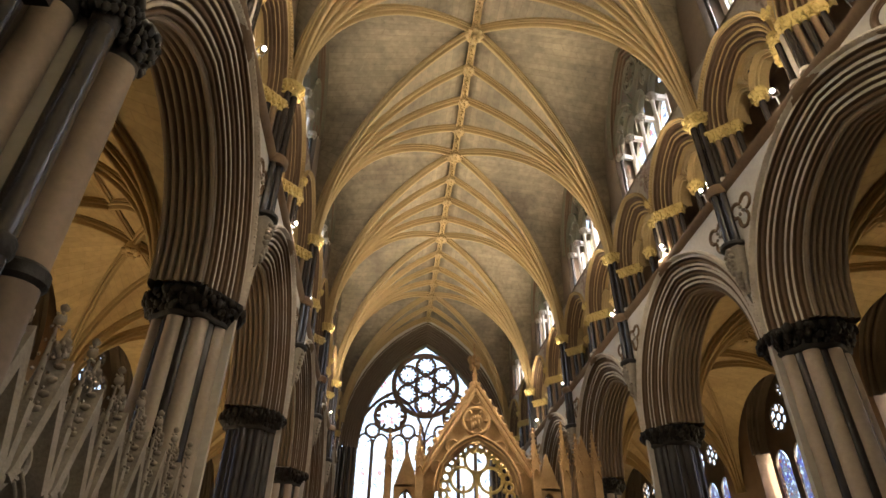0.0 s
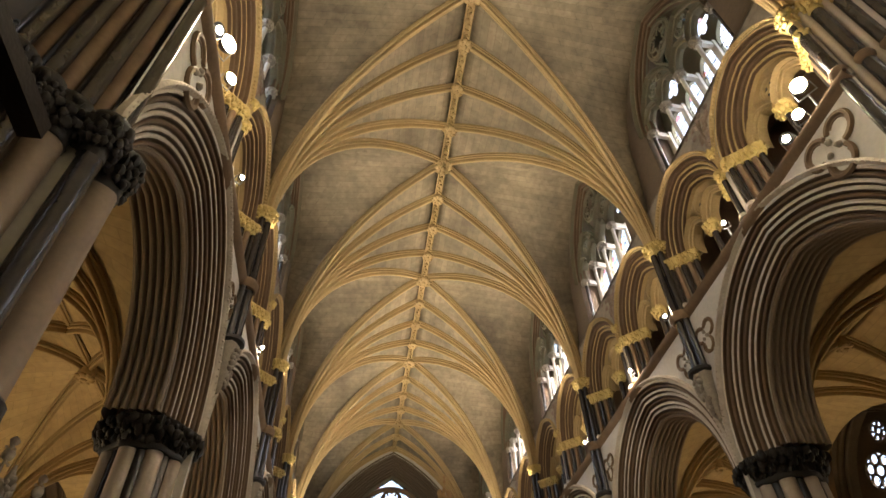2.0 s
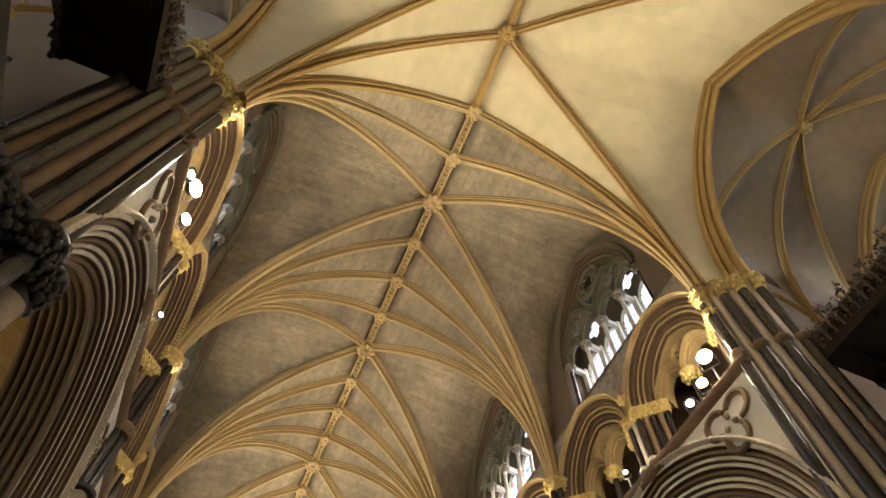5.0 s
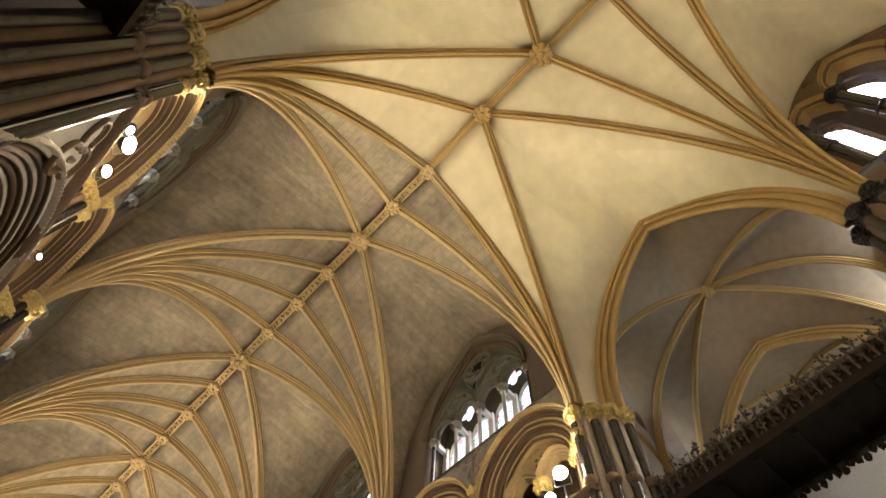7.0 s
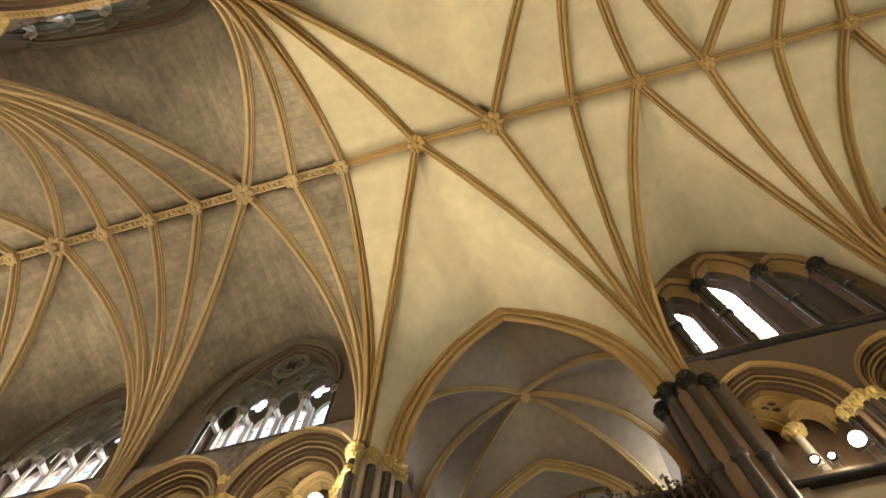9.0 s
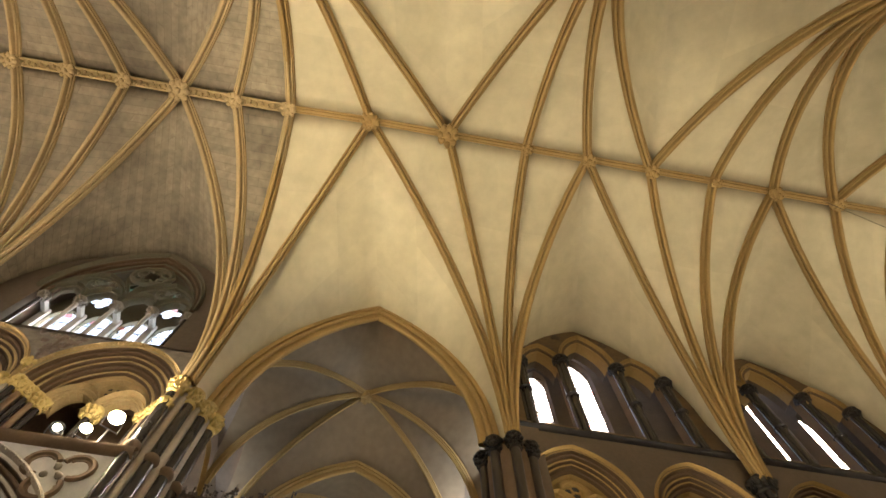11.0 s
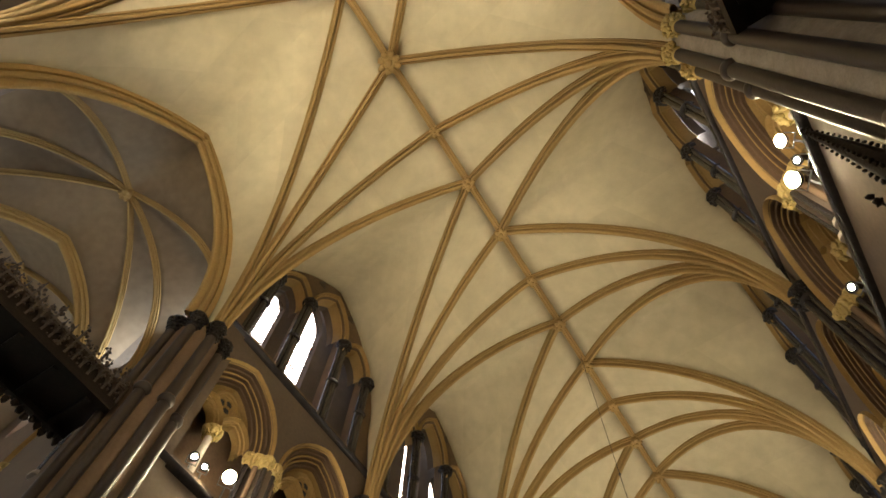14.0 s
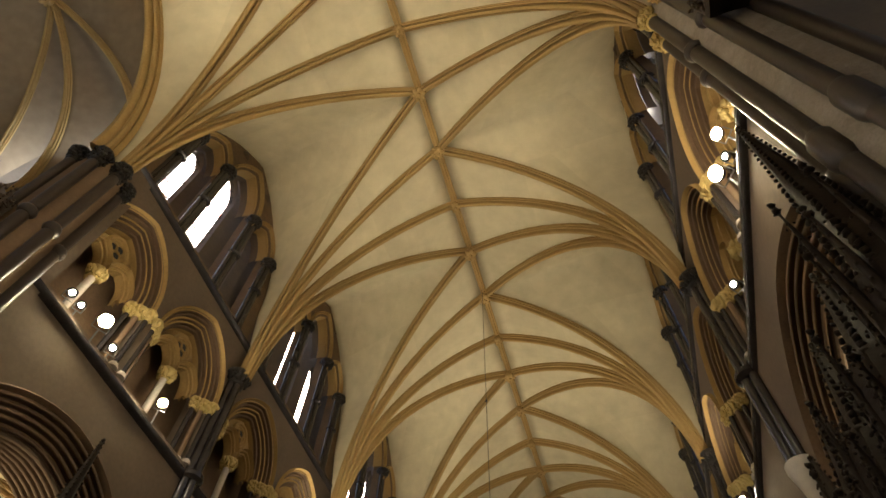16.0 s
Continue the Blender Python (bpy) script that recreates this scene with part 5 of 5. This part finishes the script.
# ---- timber lofts between the crossing piers ----
def loft(s):
    t = thing("timber_loft", "dark carved oak loft with lacy cresting between two piers", "loft", "timber lofts")
    y0, y1 = C_Y[0] + 0.6, YB - 0.62
    L = y1 - y0
    t.matrix_basis = wall_pose(s, 6.1 if s > 0 else 5.75, (y0 + y1) / 2)
    h = L / 2
    part("soffit", Geo().box(-h, h, 0.08, 1.15, 10.02, 10.14), TIMBER, t)
    part("front_beam", Geo().box(-h, h, -0.05, 0.1, 9.96, 10.16), TIMBER, t)
    part("rear_beam", Geo().box(-h, h, 1.1, 1.25, 9.9, 10.2), TIMBER, t)
    part("back_board", Geo().box(-h, h, 0.03, 0.07, 10.1, 10.6), TIMBER, t)
    part("top_rail", Geo().box(-h, h, -0.02, 0.06, 10.56, 10.62), TIMBER_GREY, t)
    n = 34
    for i in range(n + 1):
        u = -h + L * i / n
        tall = 10.62 + 0.2 * (i % 3 == 0) + random.uniform(-0.03, 0.03)
        g = Geo().box(u - 0.02, u + 0.02, -0.03, 0.05, 10.16, tall)
        g.lathe([(0.032, tall - 0.02), (0.018, tall + 0.1), (0.008, tall + 0.26)], u, 0.01, 6)
        for j in range(9):
            g.blob((u + random.uniform(-0.08, 0.08), random.uniform(-0.06, 0.03), tall + random.uniform(-0.1, 0.18)), random.uniform(0.016, 0.036), i + j, 5)
        part("finial_post", g, TIMBER_GREY, t)
    lace = Geo()
    for i in range(n):
        u = -h + L * (i + 0.5) / n
        arch_moulding(0.065, 0.14, 10.36, [(0.025, -0.02), (0.015, -0.05), (0.0, -0.02)], 0.05, 5, lace, u)
        ring(lace, u, 10.55, 0.045, 0.014, 0.02, 10)
        for j in range(8):
            lace.blob((u + random.uniform(-0.07, 0.07), random.uniform(-0.06, 0.0), 10.2 + random.uniform(0, 0.5)), random.uniform(0.016, 0.034), i + j, 5)
    tagged(part("lacework", lace, TIMBER_GREY, t, "lacy carved oak tracery"), kind="stuff")
    for i in range(44):
        u = -h + L * (i + 0.5) / 44
        g = Geo().blob((u, 1.18, 9.86 - 0.04 * (i % 3)), 0.07, i, 6, (1, 0.7, 1.3))
        part("pendant", g, TIMBER, t)
    for i in range(8):
        u = -h + L * (i + 0.5) / 8
        part("joist", Geo().box(u - 0.05, u + 0.05, 0.1, 1.1, 9.92, 10.02), TIMBER, t)
    return t


loft(1)
loft(-1)
beam = thing("tie_beam", "dark oak beam with iron pins beside the pier", "beam")
part("timber", Geo().box(-5.45, -5.25, 0.6, 3.35, 5.85, 6.05), TIMBER, beam)
for i in range(5):
    part("pin", Geo().lathe([(0.012, 6.04), (0.012, 6.12), (0.025, 6.13), (0.02, 6.16)], -5.28, 0.8 + 0.55 * i, 6), LEAD, beam)


# ---- choir stalls: dark spired canopies ----
def spire(geo, x, y, z0, z1, w, seed=0, crockets=9):
    geo.lathe([(w, z0), (w * 0.9, z0 + 0.05), (w * 0.12, z1 - 0.08), (0.012, z1)], x, y, 8)
    for i in range(crockets):
        f = (i + 0.5) / crockets
        r = w * (1 - f) * 0.95 + 0.012
        for j in range(4):
            a = math.pi / 2 * j + math.pi / 4
            geo.blob((x + (r + 0.02) * math.cos(a), y + (r + 0.02) * math.sin(a), z0 + (z1 - z0) * f), 0.013 + w * 0.14 * (1 - f), seed + i + j, 5)
    geo.blob((x, y, z1), 0.04, seed, 5)
    geo.blob((x, y, z1 - 0.12), 0.05, seed + 1, 5)
    return geo


def stall(label, top, small):
    t = thing("stall_canopy", label, "choir stall", "choir stalls")
    part("back", Geo().box(-0.46, 0.46, 0.32, 0.4, 0, 5.0), TIMBER, t)
    part("canopy_base", Geo().lathe([(0.1, 4.2), (0.40, 4.35), (0.42, 4.6), (0.36, 4.75)], 0, 0.05, 8), TIMBER, t)
    part("seat", Geo().box(-0.42, 0.42, -0.1, 0.34, 0.42, 0.5), TIMBER, t)
    for dx in (-0.45, 0.45):
        part("side_post", Geo().box(dx - 0.04, dx + 0.04, -0.25, 0.38, 0, 4.4), TIMBER, t)
    part("spire_housing", Geo().lathe([(0.42, 4.7), (0.40, 5.0), (0.34, 5.25), (0.30, 5.4)], 0, 0.05, 8), TIMBER, t)
    part("spire", spire(Geo(), 0, 0.05, 5.3, top, 0.27, 1, int((top - 5.3) / 0.1)), TIMBER, t)
    for i, (dx, dy, zt) in enumerate(((-0.42, -0.1, small), (0.42, -0.1, small), (-0.22, -0.28, small - 0.4), (0.22, -0.28, small - 0.4), (0.0, -0.34, small + 0.1))):
        part("pinnacle", spire(Geo(), dx, dy, 4.5, zt, 0.07, i, 8), TIMBER, t)
    for i in range(5):
        a = radians(-150 + 30 * i)
        g = Geo()
        for k in range(4):
            g.blob((0.4 * math.cos(a), 0.05 + 0.4 * math.sin(a), 4.7 + 0.1 * k), 0.06 - 0.008 * k, i + k, 6)
        part("gablet", g, TIMBER, t)
    return t


tall_stall = stall("dark oak stall under a very tall crocketed spire", 8.6, 6.6)
low_stall = stall("dark oak choir stall with crocketed canopy pinnacles", 6.7, 5.8)
for s in (1, -1):
    for i in range(14):
        y = C_Y[0] - 0.45 - 0.96 * i
        place(tall_stall if i == (0 if s < 0 else 3) else low_stall, wall_pose(s, 5.45, y))

# ---- stone canopies of the tomb beside the north pier ----
tomb = thing("stone_canopy", "grey carved stone gable with crockets and pinnacles", "tomb canopy", "tomb canopies")
g = Geo()
rows = []
for v in (-0.14, 0.14):
    rows.append([(-0.34, v, 2.55), (-0.3, v, 2.62), (0, v, 3.6), (0.3, v, 2.62), (0.34, v, 2.55), (0.24, v, 2.5), (0, v, 3.25), (-0.24, v, 2.5)])
g.grid([rows[0], rows[1]], True)
g.grid([[rows[0][i] for i in (0, 1, 2, 3, 4)], [rows[0][i] for i in (7, 7, 6, 5, 5)]], flip=True)
ring(g, 0, 2.72, 0.13, 0.03, 0.0, 14)
part("gable", g, CARVED, tomb)
for sg in (-1, 1):
    for i in range(7):
        f = (i + 0.5) / 7
        part("crocket", Geo().blob((sg * 0.33 * (1 - f), -0.05, 2.62 + 0.98 * f), 0.034, i, 7, (1.3, 1.5, 0.9)), CARVED, tomb)
part("finial", foliate(Geo().lathe([(0.03, 3.55), (0.02, 3.7), (0.045, 3.76), (0.012, 3.9)], 0, 0, 8), 0, 0, 0.055, 3.62, 3.78, 5, 0.032), CARVED, tomb)
part("pinnacle", spire(Geo().box(0.33, 0.41, -0.12, -0.04, 0.0, 3.1), 0.37, -0.08, 3.05, 3.95, 0.045, 3, 7), CARVED, tomb)
part("arch", arch_moulding(0.25, 0.5, 2.05, roll_profile(0.1, 0.08, 2, 0, -0.05), 0.2, 8), CARVED, tomb)
part("body", Geo().box(-0.36, 0.36, 0.05, 0.3, 0.0, 1.7), CARVED, tomb)
for i in range(7):
    place(tomb, wall_pose(-1, 5.25, YB + 0.75 + 0.72 * i))

# ---- altar screen ----
scr = thing("reredos", "honey-coloured carved stone altar screen with central gable and pinnacles", "altar screen")
RY = 15.3
part("screen_wall", pierced_wall(-2.35, 3.2, 0, 4.3, [(-1.75, 0.3, 2.0, 3.2, 0.5), (-1.0, 0.3, 2.0, 3.2, 0.5), (0, 0.3, 2.0, 3.2, 0.5), (1.0, 0.3, 2.0, 3.2, 0.5), (2.3, 0.3, 2.0, 3.2, 0.5)], RY, RY + 0.5), REREDOS, scr)
inner = [(-1.05, 4.3), (-1.05, 4.6), (-0.75, 5.3), (0, 5.95), (0.75, 5.3), (1.05, 4.6), (1.05, 4.3)]
outer = [(-1.5, 4.3), (-1.5, 5.05), (-0.9, 6.01), (0, 7.45), (0.9, 6.01), (1.5, 5.05), (1.5, 4.3)]
field = Geo()
for v, fl in ((RY + 0.14, False), (RY + 0.35, True)):
    field.grid([[(u, v, z) for u, z in inner], [(u, v, z) for u, z in outer]], flip=fl)
for ln in (inner, outer):
    field.grid([[(u, RY + 0.14, z) for u, z in ln], [(u, RY + 0.35, z) for u, z in ln]], flip=ln is inner)
part("gable", field, REREDOS, scr)
for sg in (-1, 1):
    for k in (0, 0.13):
        part("raking_moulding", Geo().tube([(sg * (1.5 - k), RY + 0.08, 5.02), (0, RY + 0.08, 7.45 - k * 1.7)], 0.055, 8), REREDOS, scr)
    part("field_tracery", ring(ring(Geo(), sg * 0.62, 5.72, 0.17, 0.03, RY + 0.11, 14), sg * 1.02, 5.22, 0.14, 0.03, RY + 0.11, 14), REREDOS, scr)
    cusps = Geo()
    for i in range(9):
        f = (i + 0.5) / 9
        ang = math.pi / 2 * f
        u, z = sg * 0.93 * math.cos(ang) ** 0.8, 4.5 + 1.25 * math.sin(ang)
        ring(cusps, u * 0.9, z - 0.03, 0.1, 0.035, RY + 0.2, 10)
        cusps.blob((u * 0.76, RY + 0.2, z - 0.12), 0.06, i, 6)
    part("cusped_fringe", cusps, GOLD, scr, "bright gilded cusped fringe")
part("top_tracery", ring(Geo(), 0, 6.95, 0.12, 0.025, RY + 0.11, 12), REREDOS, scr)
part("gable_arch", arch_moulding(0.95, 1.25, 4.6, roll_profile(0.16, 0.1, 2, 0, RY - 0.1), RY + 0.3, 12), REREDOS, scr)
part("roundel", foliate(foiled(Geo(), 0, 6.4, 0.34, 6, 0.05, RY + 0.1), 0, RY + 0.12, 0.08, 6.2, 6.5, 5, 0.07), REREDOS, scr)
for sg in (-1, 1):
    for i in range(11):
        f = (i + 0.5) / 11
        part("crocket", Geo().blob((sg * 1.52 * (1 - f), RY + 0.1, 5.08 + 2.4 * f), 0.085, i, 6), REREDOS, scr)
    for i, (u, zt) in enumerate(((1.45, 6.2), (2.2, 6.05)) if sg < 0 else ((1.45, 6.2), (2.2, 6.4), (2.55, 6.1), (3.0, 6.2))):
        part("pinnacle", spire(Geo().box(sg * u - 0.09, sg * u + 0.09, RY - 0.1, RY + 0.1, 3.6, 5.4), sg * u, RY, 5.35, zt, 0.12, i, 7), REREDOS, scr)
        part("niche", arch_moulding(0.07, 0.16, 5.0, [(0.04, RY - 0.12), (0.02, RY - 0.14), (0.0, RY - 0.1)], RY - 0.09, 5, None, sg * u), REREDOS, scr)
        part("gablet", Geo().tube([(sg * u - 0.12, RY - 0.1, 5.3), (sg * u, RY - 0.1, 5.58), (sg * u + 0.12, RY - 0.1, 5.3)], 0.025, 6), REREDOS, scr)
    gg = Geo()
    gg.grid([[(sg * 1.75 + a, v, z) for a, z in ((-0.3, 4.7), (0, 5.6), (0.3, 4.7))] for v in (RY, RY + 0.2)])
    gg.poly([(sg * 1.75 - 0.3, RY, 4.7), (sg * 1.75 + 0.3, RY, 4.7), (sg * 1.75, RY, 5.6)])
    part("side_gable", gg, REREDOS, scr)
    part("side_bay", pierced_wall(sg * 1.75 - 0.3, sg * 1.75 + 0.3, 4.3, 4.75, [(sg * 1.75, 0.16, 4.3, 4.4, 0.25)], RY, RY + 0.25), REREDOS, scr)
    if sg < 0:
        continue
    gg = Geo()
    gg.grid([[(sg * 2.72 + a, v, z) for a, z in ((-0.3, 5.0), (0, 6.1), (0.3, 5.0))] for v in (RY, RY + 0.2)])
    gg.poly([(sg * 2.72 - 0.3, RY, 5.0), (sg * 2.72 + 0.3, RY, 5.0), (sg * 2.72, RY, 6.1)])
    part("side_gable", gg, REREDOS, scr)
    part("side_bay", Geo().box(sg * 2.72 - 0.3, sg * 2.72 + 0.3, RY + 0.02, RY + 0.25, 4.3, 5.02), REREDOS, scr)
g = foliate(spire(Geo(), 0, RY + 0.15, 7.3, 8.55, 0.085, 2, 5), 0, RY + 0.15, 0.12, 7.85, 8.2, 6, 0.06)
part("finial", g, REREDOS, scr)
trac = Geo()
for sg in (-1, 1):
    ring(trac, sg * 0.35, 4.95, 0.3, 0.04, RY + 0.2, 16)
    trac.box(sg * 0.33 - 0.03, sg * 0.33 + 0.03, RY + 0.16, RY + 0.22, 4.3, 4.8)
ring(trac, 0, 5.42, 0.3, 0.045, RY + 0.2, 18)
trac.box(-0.03, 0.03, RY + 0.16, RY + 0.22, 4.3, 5.1)
part("opening_tracery", trac, GOLD, scr, "bright gilded tracery of the opening")

# ---- hanging cable ----
cable = thing("hanging_cable", "thin dark cable hanging from the choir ridge", "cable")
part("wire", Geo().tube([(0.0, -13.5, 20.62), (0.0, -13.5, 3.0)], 0.008, 6, axis=Vector((1, 0, 0))), LEAD, cable)
part("knot", Geo().blob((0, -13.5, 14.6), 0.04, 1, 6), LEAD, cable)


# ---- floodlights on the triforium ledges ----
WARM, GOLDEN = (1.0, 0.88, 0.64), (1.0, 0.84, 0.6)


def floodlight(x, y, z, face, target, power, r=0.13, big=True, spot=140, group="triforium floodlights", colour=WARM, spill=0):
    """A lamp on a bracket: housing, lit glass, stand, and its beam."""
    t = thing("floodlight", "lit warm floodlight on a metal stand" if big else "small lit spotlight on a ledge", "floodlight", group)
    t.matrix_basis = look((x, y, z), face)
    part("housing", Geo().lathe([(r * 1.3, -r * 0.5), (r * 1.33, -r * 0.45), (r * 1.2, 0.0), (r * 0.9, r * 0.5), (r * 0.6, r * 0.8), (r * 0.3, r * 0.82)], n=18), LEAD, t)
    # bowl added to imitate the halo round the lamp
    part("reflector", Geo().lathe([(r * 1.29, -r * 0.5), (r * 1.16, 0.0), (r * 0.85, r * 0.35), (0.02, r * 0.5)], n=18, caps=False), HALO_GOLD, t, "gold bowl added for the yellow halo of the lamp")
    part("lamp_glass", Geo().lathe([(r * 0.2, r * 0.45), (r * 0.8, r * 0.2), (r * 1.14, -r * 0.3), (r * 1.1, -r * 0.52), (r * 0.6, -r * 0.64), (0.01, -r * 0.68)] if big else [(r * 0.2, r * 0.4), (r * 0.7, r * 0.2), (r * 0.9, -r * 0.2), (r * 0.6, -r * 0.65), (0.01, -r * 0.8)], n=16), LAMP if big else LAMP_DIM, t, "glowing lamp glass")
    part("yoke", Geo().tube([(-r * 1.25, 0, 0.02), (-r * 1.35, -r * 1.4, 0.1), (r * 1.35, -r * 1.4, 0.1), (r * 1.35, 0, 0.02)], 0.014, 6), STEEL, t)
    part("stem", Geo().tube([(0, -r * 1.3, 0.1), (0, -r * 1.3 - 0.45, 0.1)], 0.02, 6, axis=Vector((1, 0, 0))), STEEL, t)
    if power:
        d = bpy.data.lights.new("floodlight_beam", "SPOT")
        d.energy, d.spot_size, d.spot_blend, d.color, d.shadow_soft_size = power, radians(spot), 0.9, colour, r
        way = (Vector(target) - Vector((x, y, z))).normalized()
        new("floodlight_beam", d).matrix_world = look(tuple(Vector((x, y, z)) + way * 0.3), target)
    if spill:
        d = bpy.data.lights.new("floodlight_glow", "POINT")
        d.energy, d.color, d.shadow_soft_size = spill, colour, r
        new("floodlight_glow", d).location = Vector((x, y, z)) + way * (r + 0.12)
    return t


for s in (1, -1):
    # beside the crossing piers, on the presbytery string course
    floodlight(s * 5.05, 4.6 if s > 0 else 5.0, 11.15 if s > 0 else 10.95, (-s * 2, 1, 9), (-s * 0.3, 0.0, 20), 175, 0.13, True, 96, spill=9)
    floodlight(s * 5.05, 4.95 if s > 0 else 5.6, 10.75 if s > 0 else 10.9, (-s * 2, 1, 9), (-s * 0.2, 8.0, 20.2), 36, 0.09, True, 84, spill=5, colour=GOLDEN)
    floodlight(s * 5.1, 5.45 if s > 0 else 4.65, 10.72, (-s * 2, 2, 8), (-s * 2, 10, 19), 0, 0.1, False)
    for y, power in ((7.75, 50), (10.95, 80), (13.4, 260), (17.6, 165), (24.0, 175), (29.0, 160)):
        altar = y == 13.4
        floodlight(s * 5.05, y, 10.9, (-s * 2, y - 6, 8), (0, 15.3, 5.6) if altar else (-s * 0.9, y + 0.6, 20), power, 0.06, False, 34 if altar else 106, colour=GOLDEN, spill=6)
    # on the choir string course
    floodlight(s * 5.85, -5.6, 10.6, (-s * 2, -1, 6), (-s * 0.5, -3.5, 20), 78, 0.12, True, 96, spill=9)
    floodlight(s * 5.9, -7.9 if s > 0 else -4.9, 10.6, (-s * 2, -1, 6), (0, -10.5, 20), 56, 0.09, True, 95, spill=4)
    for y, r in ((-4.75, 0.08), (-5.05, 0.07), (-6.15, 0.08)) if s > 0 else ((-5.25, 0.07), (-7.8, 0.08)):
        floodlight(s * 5.95, y, 10.45, (-s * 2, -1, 6), (-s * 3, -3, 16), 0, r, False)
    floodlight(s * 5.9, -14.2, 10.6, (-s * 2, -8, 6), (-s * 0.5, -15.5, 20), 110, 0.09, True, 115, spill=4)
    floodlight(s * 5.9, -20.4, 10.6, (-s * 2, -14, 6), (-s * 0.5, -21, 20), 110, 0.09, True, 115, spill=4)
    # uplights in the aisles, fixed to the walls behind the piers
    for k in range(1, 5):
        floodlight(s * 11.55, A_Y[k], 4.2, (s * 8.5, A_Y[k] + 0.5, 10), (s * 8.5, A_Y[k] + 0.5, 10), 27 if s > 0 else 44, 0.12, False, 150, "aisle uplights", (1.0, 0.7, 0.34))
    floodlight(s * 11.6, C_Y[0] - 3.0, 4.0, (s * 9, C_Y[0] - 3, 9), (s * 9, C_Y[0] - 3, 9), 170, 0.12, False, 140, "aisle uplights", (1.0, 0.8, 0.5))
floodlight(0.0, 16.1, 3.3, (0, 15.5, 5.3), (0, 15.5, 5.3), 90, 0.1, False, 120, "altar lamps")

# added cool fill lamps behind the unseen transept-end lancets, to brighten the crossing
for s in (1, -1):
    d = bpy.data.lights.new("transept_fill_light", "AREA")
    d.shape, d.size, d.size_y, d.energy, d.color = "RECTANGLE", 6.4, 8.6, 11, (0.94, 0.96, 1.0)
    new("transept_fill_light", d).matrix_world = look((s * 16.45, (YB + C_Y[0]) / 2, 8.5), (0, (YB + C_Y[0]) / 2, 8.0))

# sky light in the clerestory openings
def sky_opening(x, y, z, across, high, power, to):
    d = bpy.data.lights.new("window_sky_light", "AREA")
    d.shape, d.size, d.size_y, d.energy, d.color = "RECTANGLE", across, high, power, (0.74, 0.87, 1.0)
    new("window_sky_light", d).matrix_world = look((x, y, z), to)


for s in (1, -1):
    for a, b in zip(A_Y, A_Y[1:]):
        sky_opening(s * (A_FACE + 1.28), (a + b) / 2, 16.7, 4.2, 3.0, 30, (0, (a + b) / 2, 16.7))
    for x in (1.4, 3.9, 7.4):
        for y, dirn in ((YB - 0.15, 1), (C_Y[0] + 0.15, -1)):
            sky_opening(s * (6.05 + x), y + dirn * 0.5, 16.2, 1.5, 2.4, 3.0 if dirn > 0 else 11.0, (s * (6.05 + x), y - dirn * 2, 17.6))
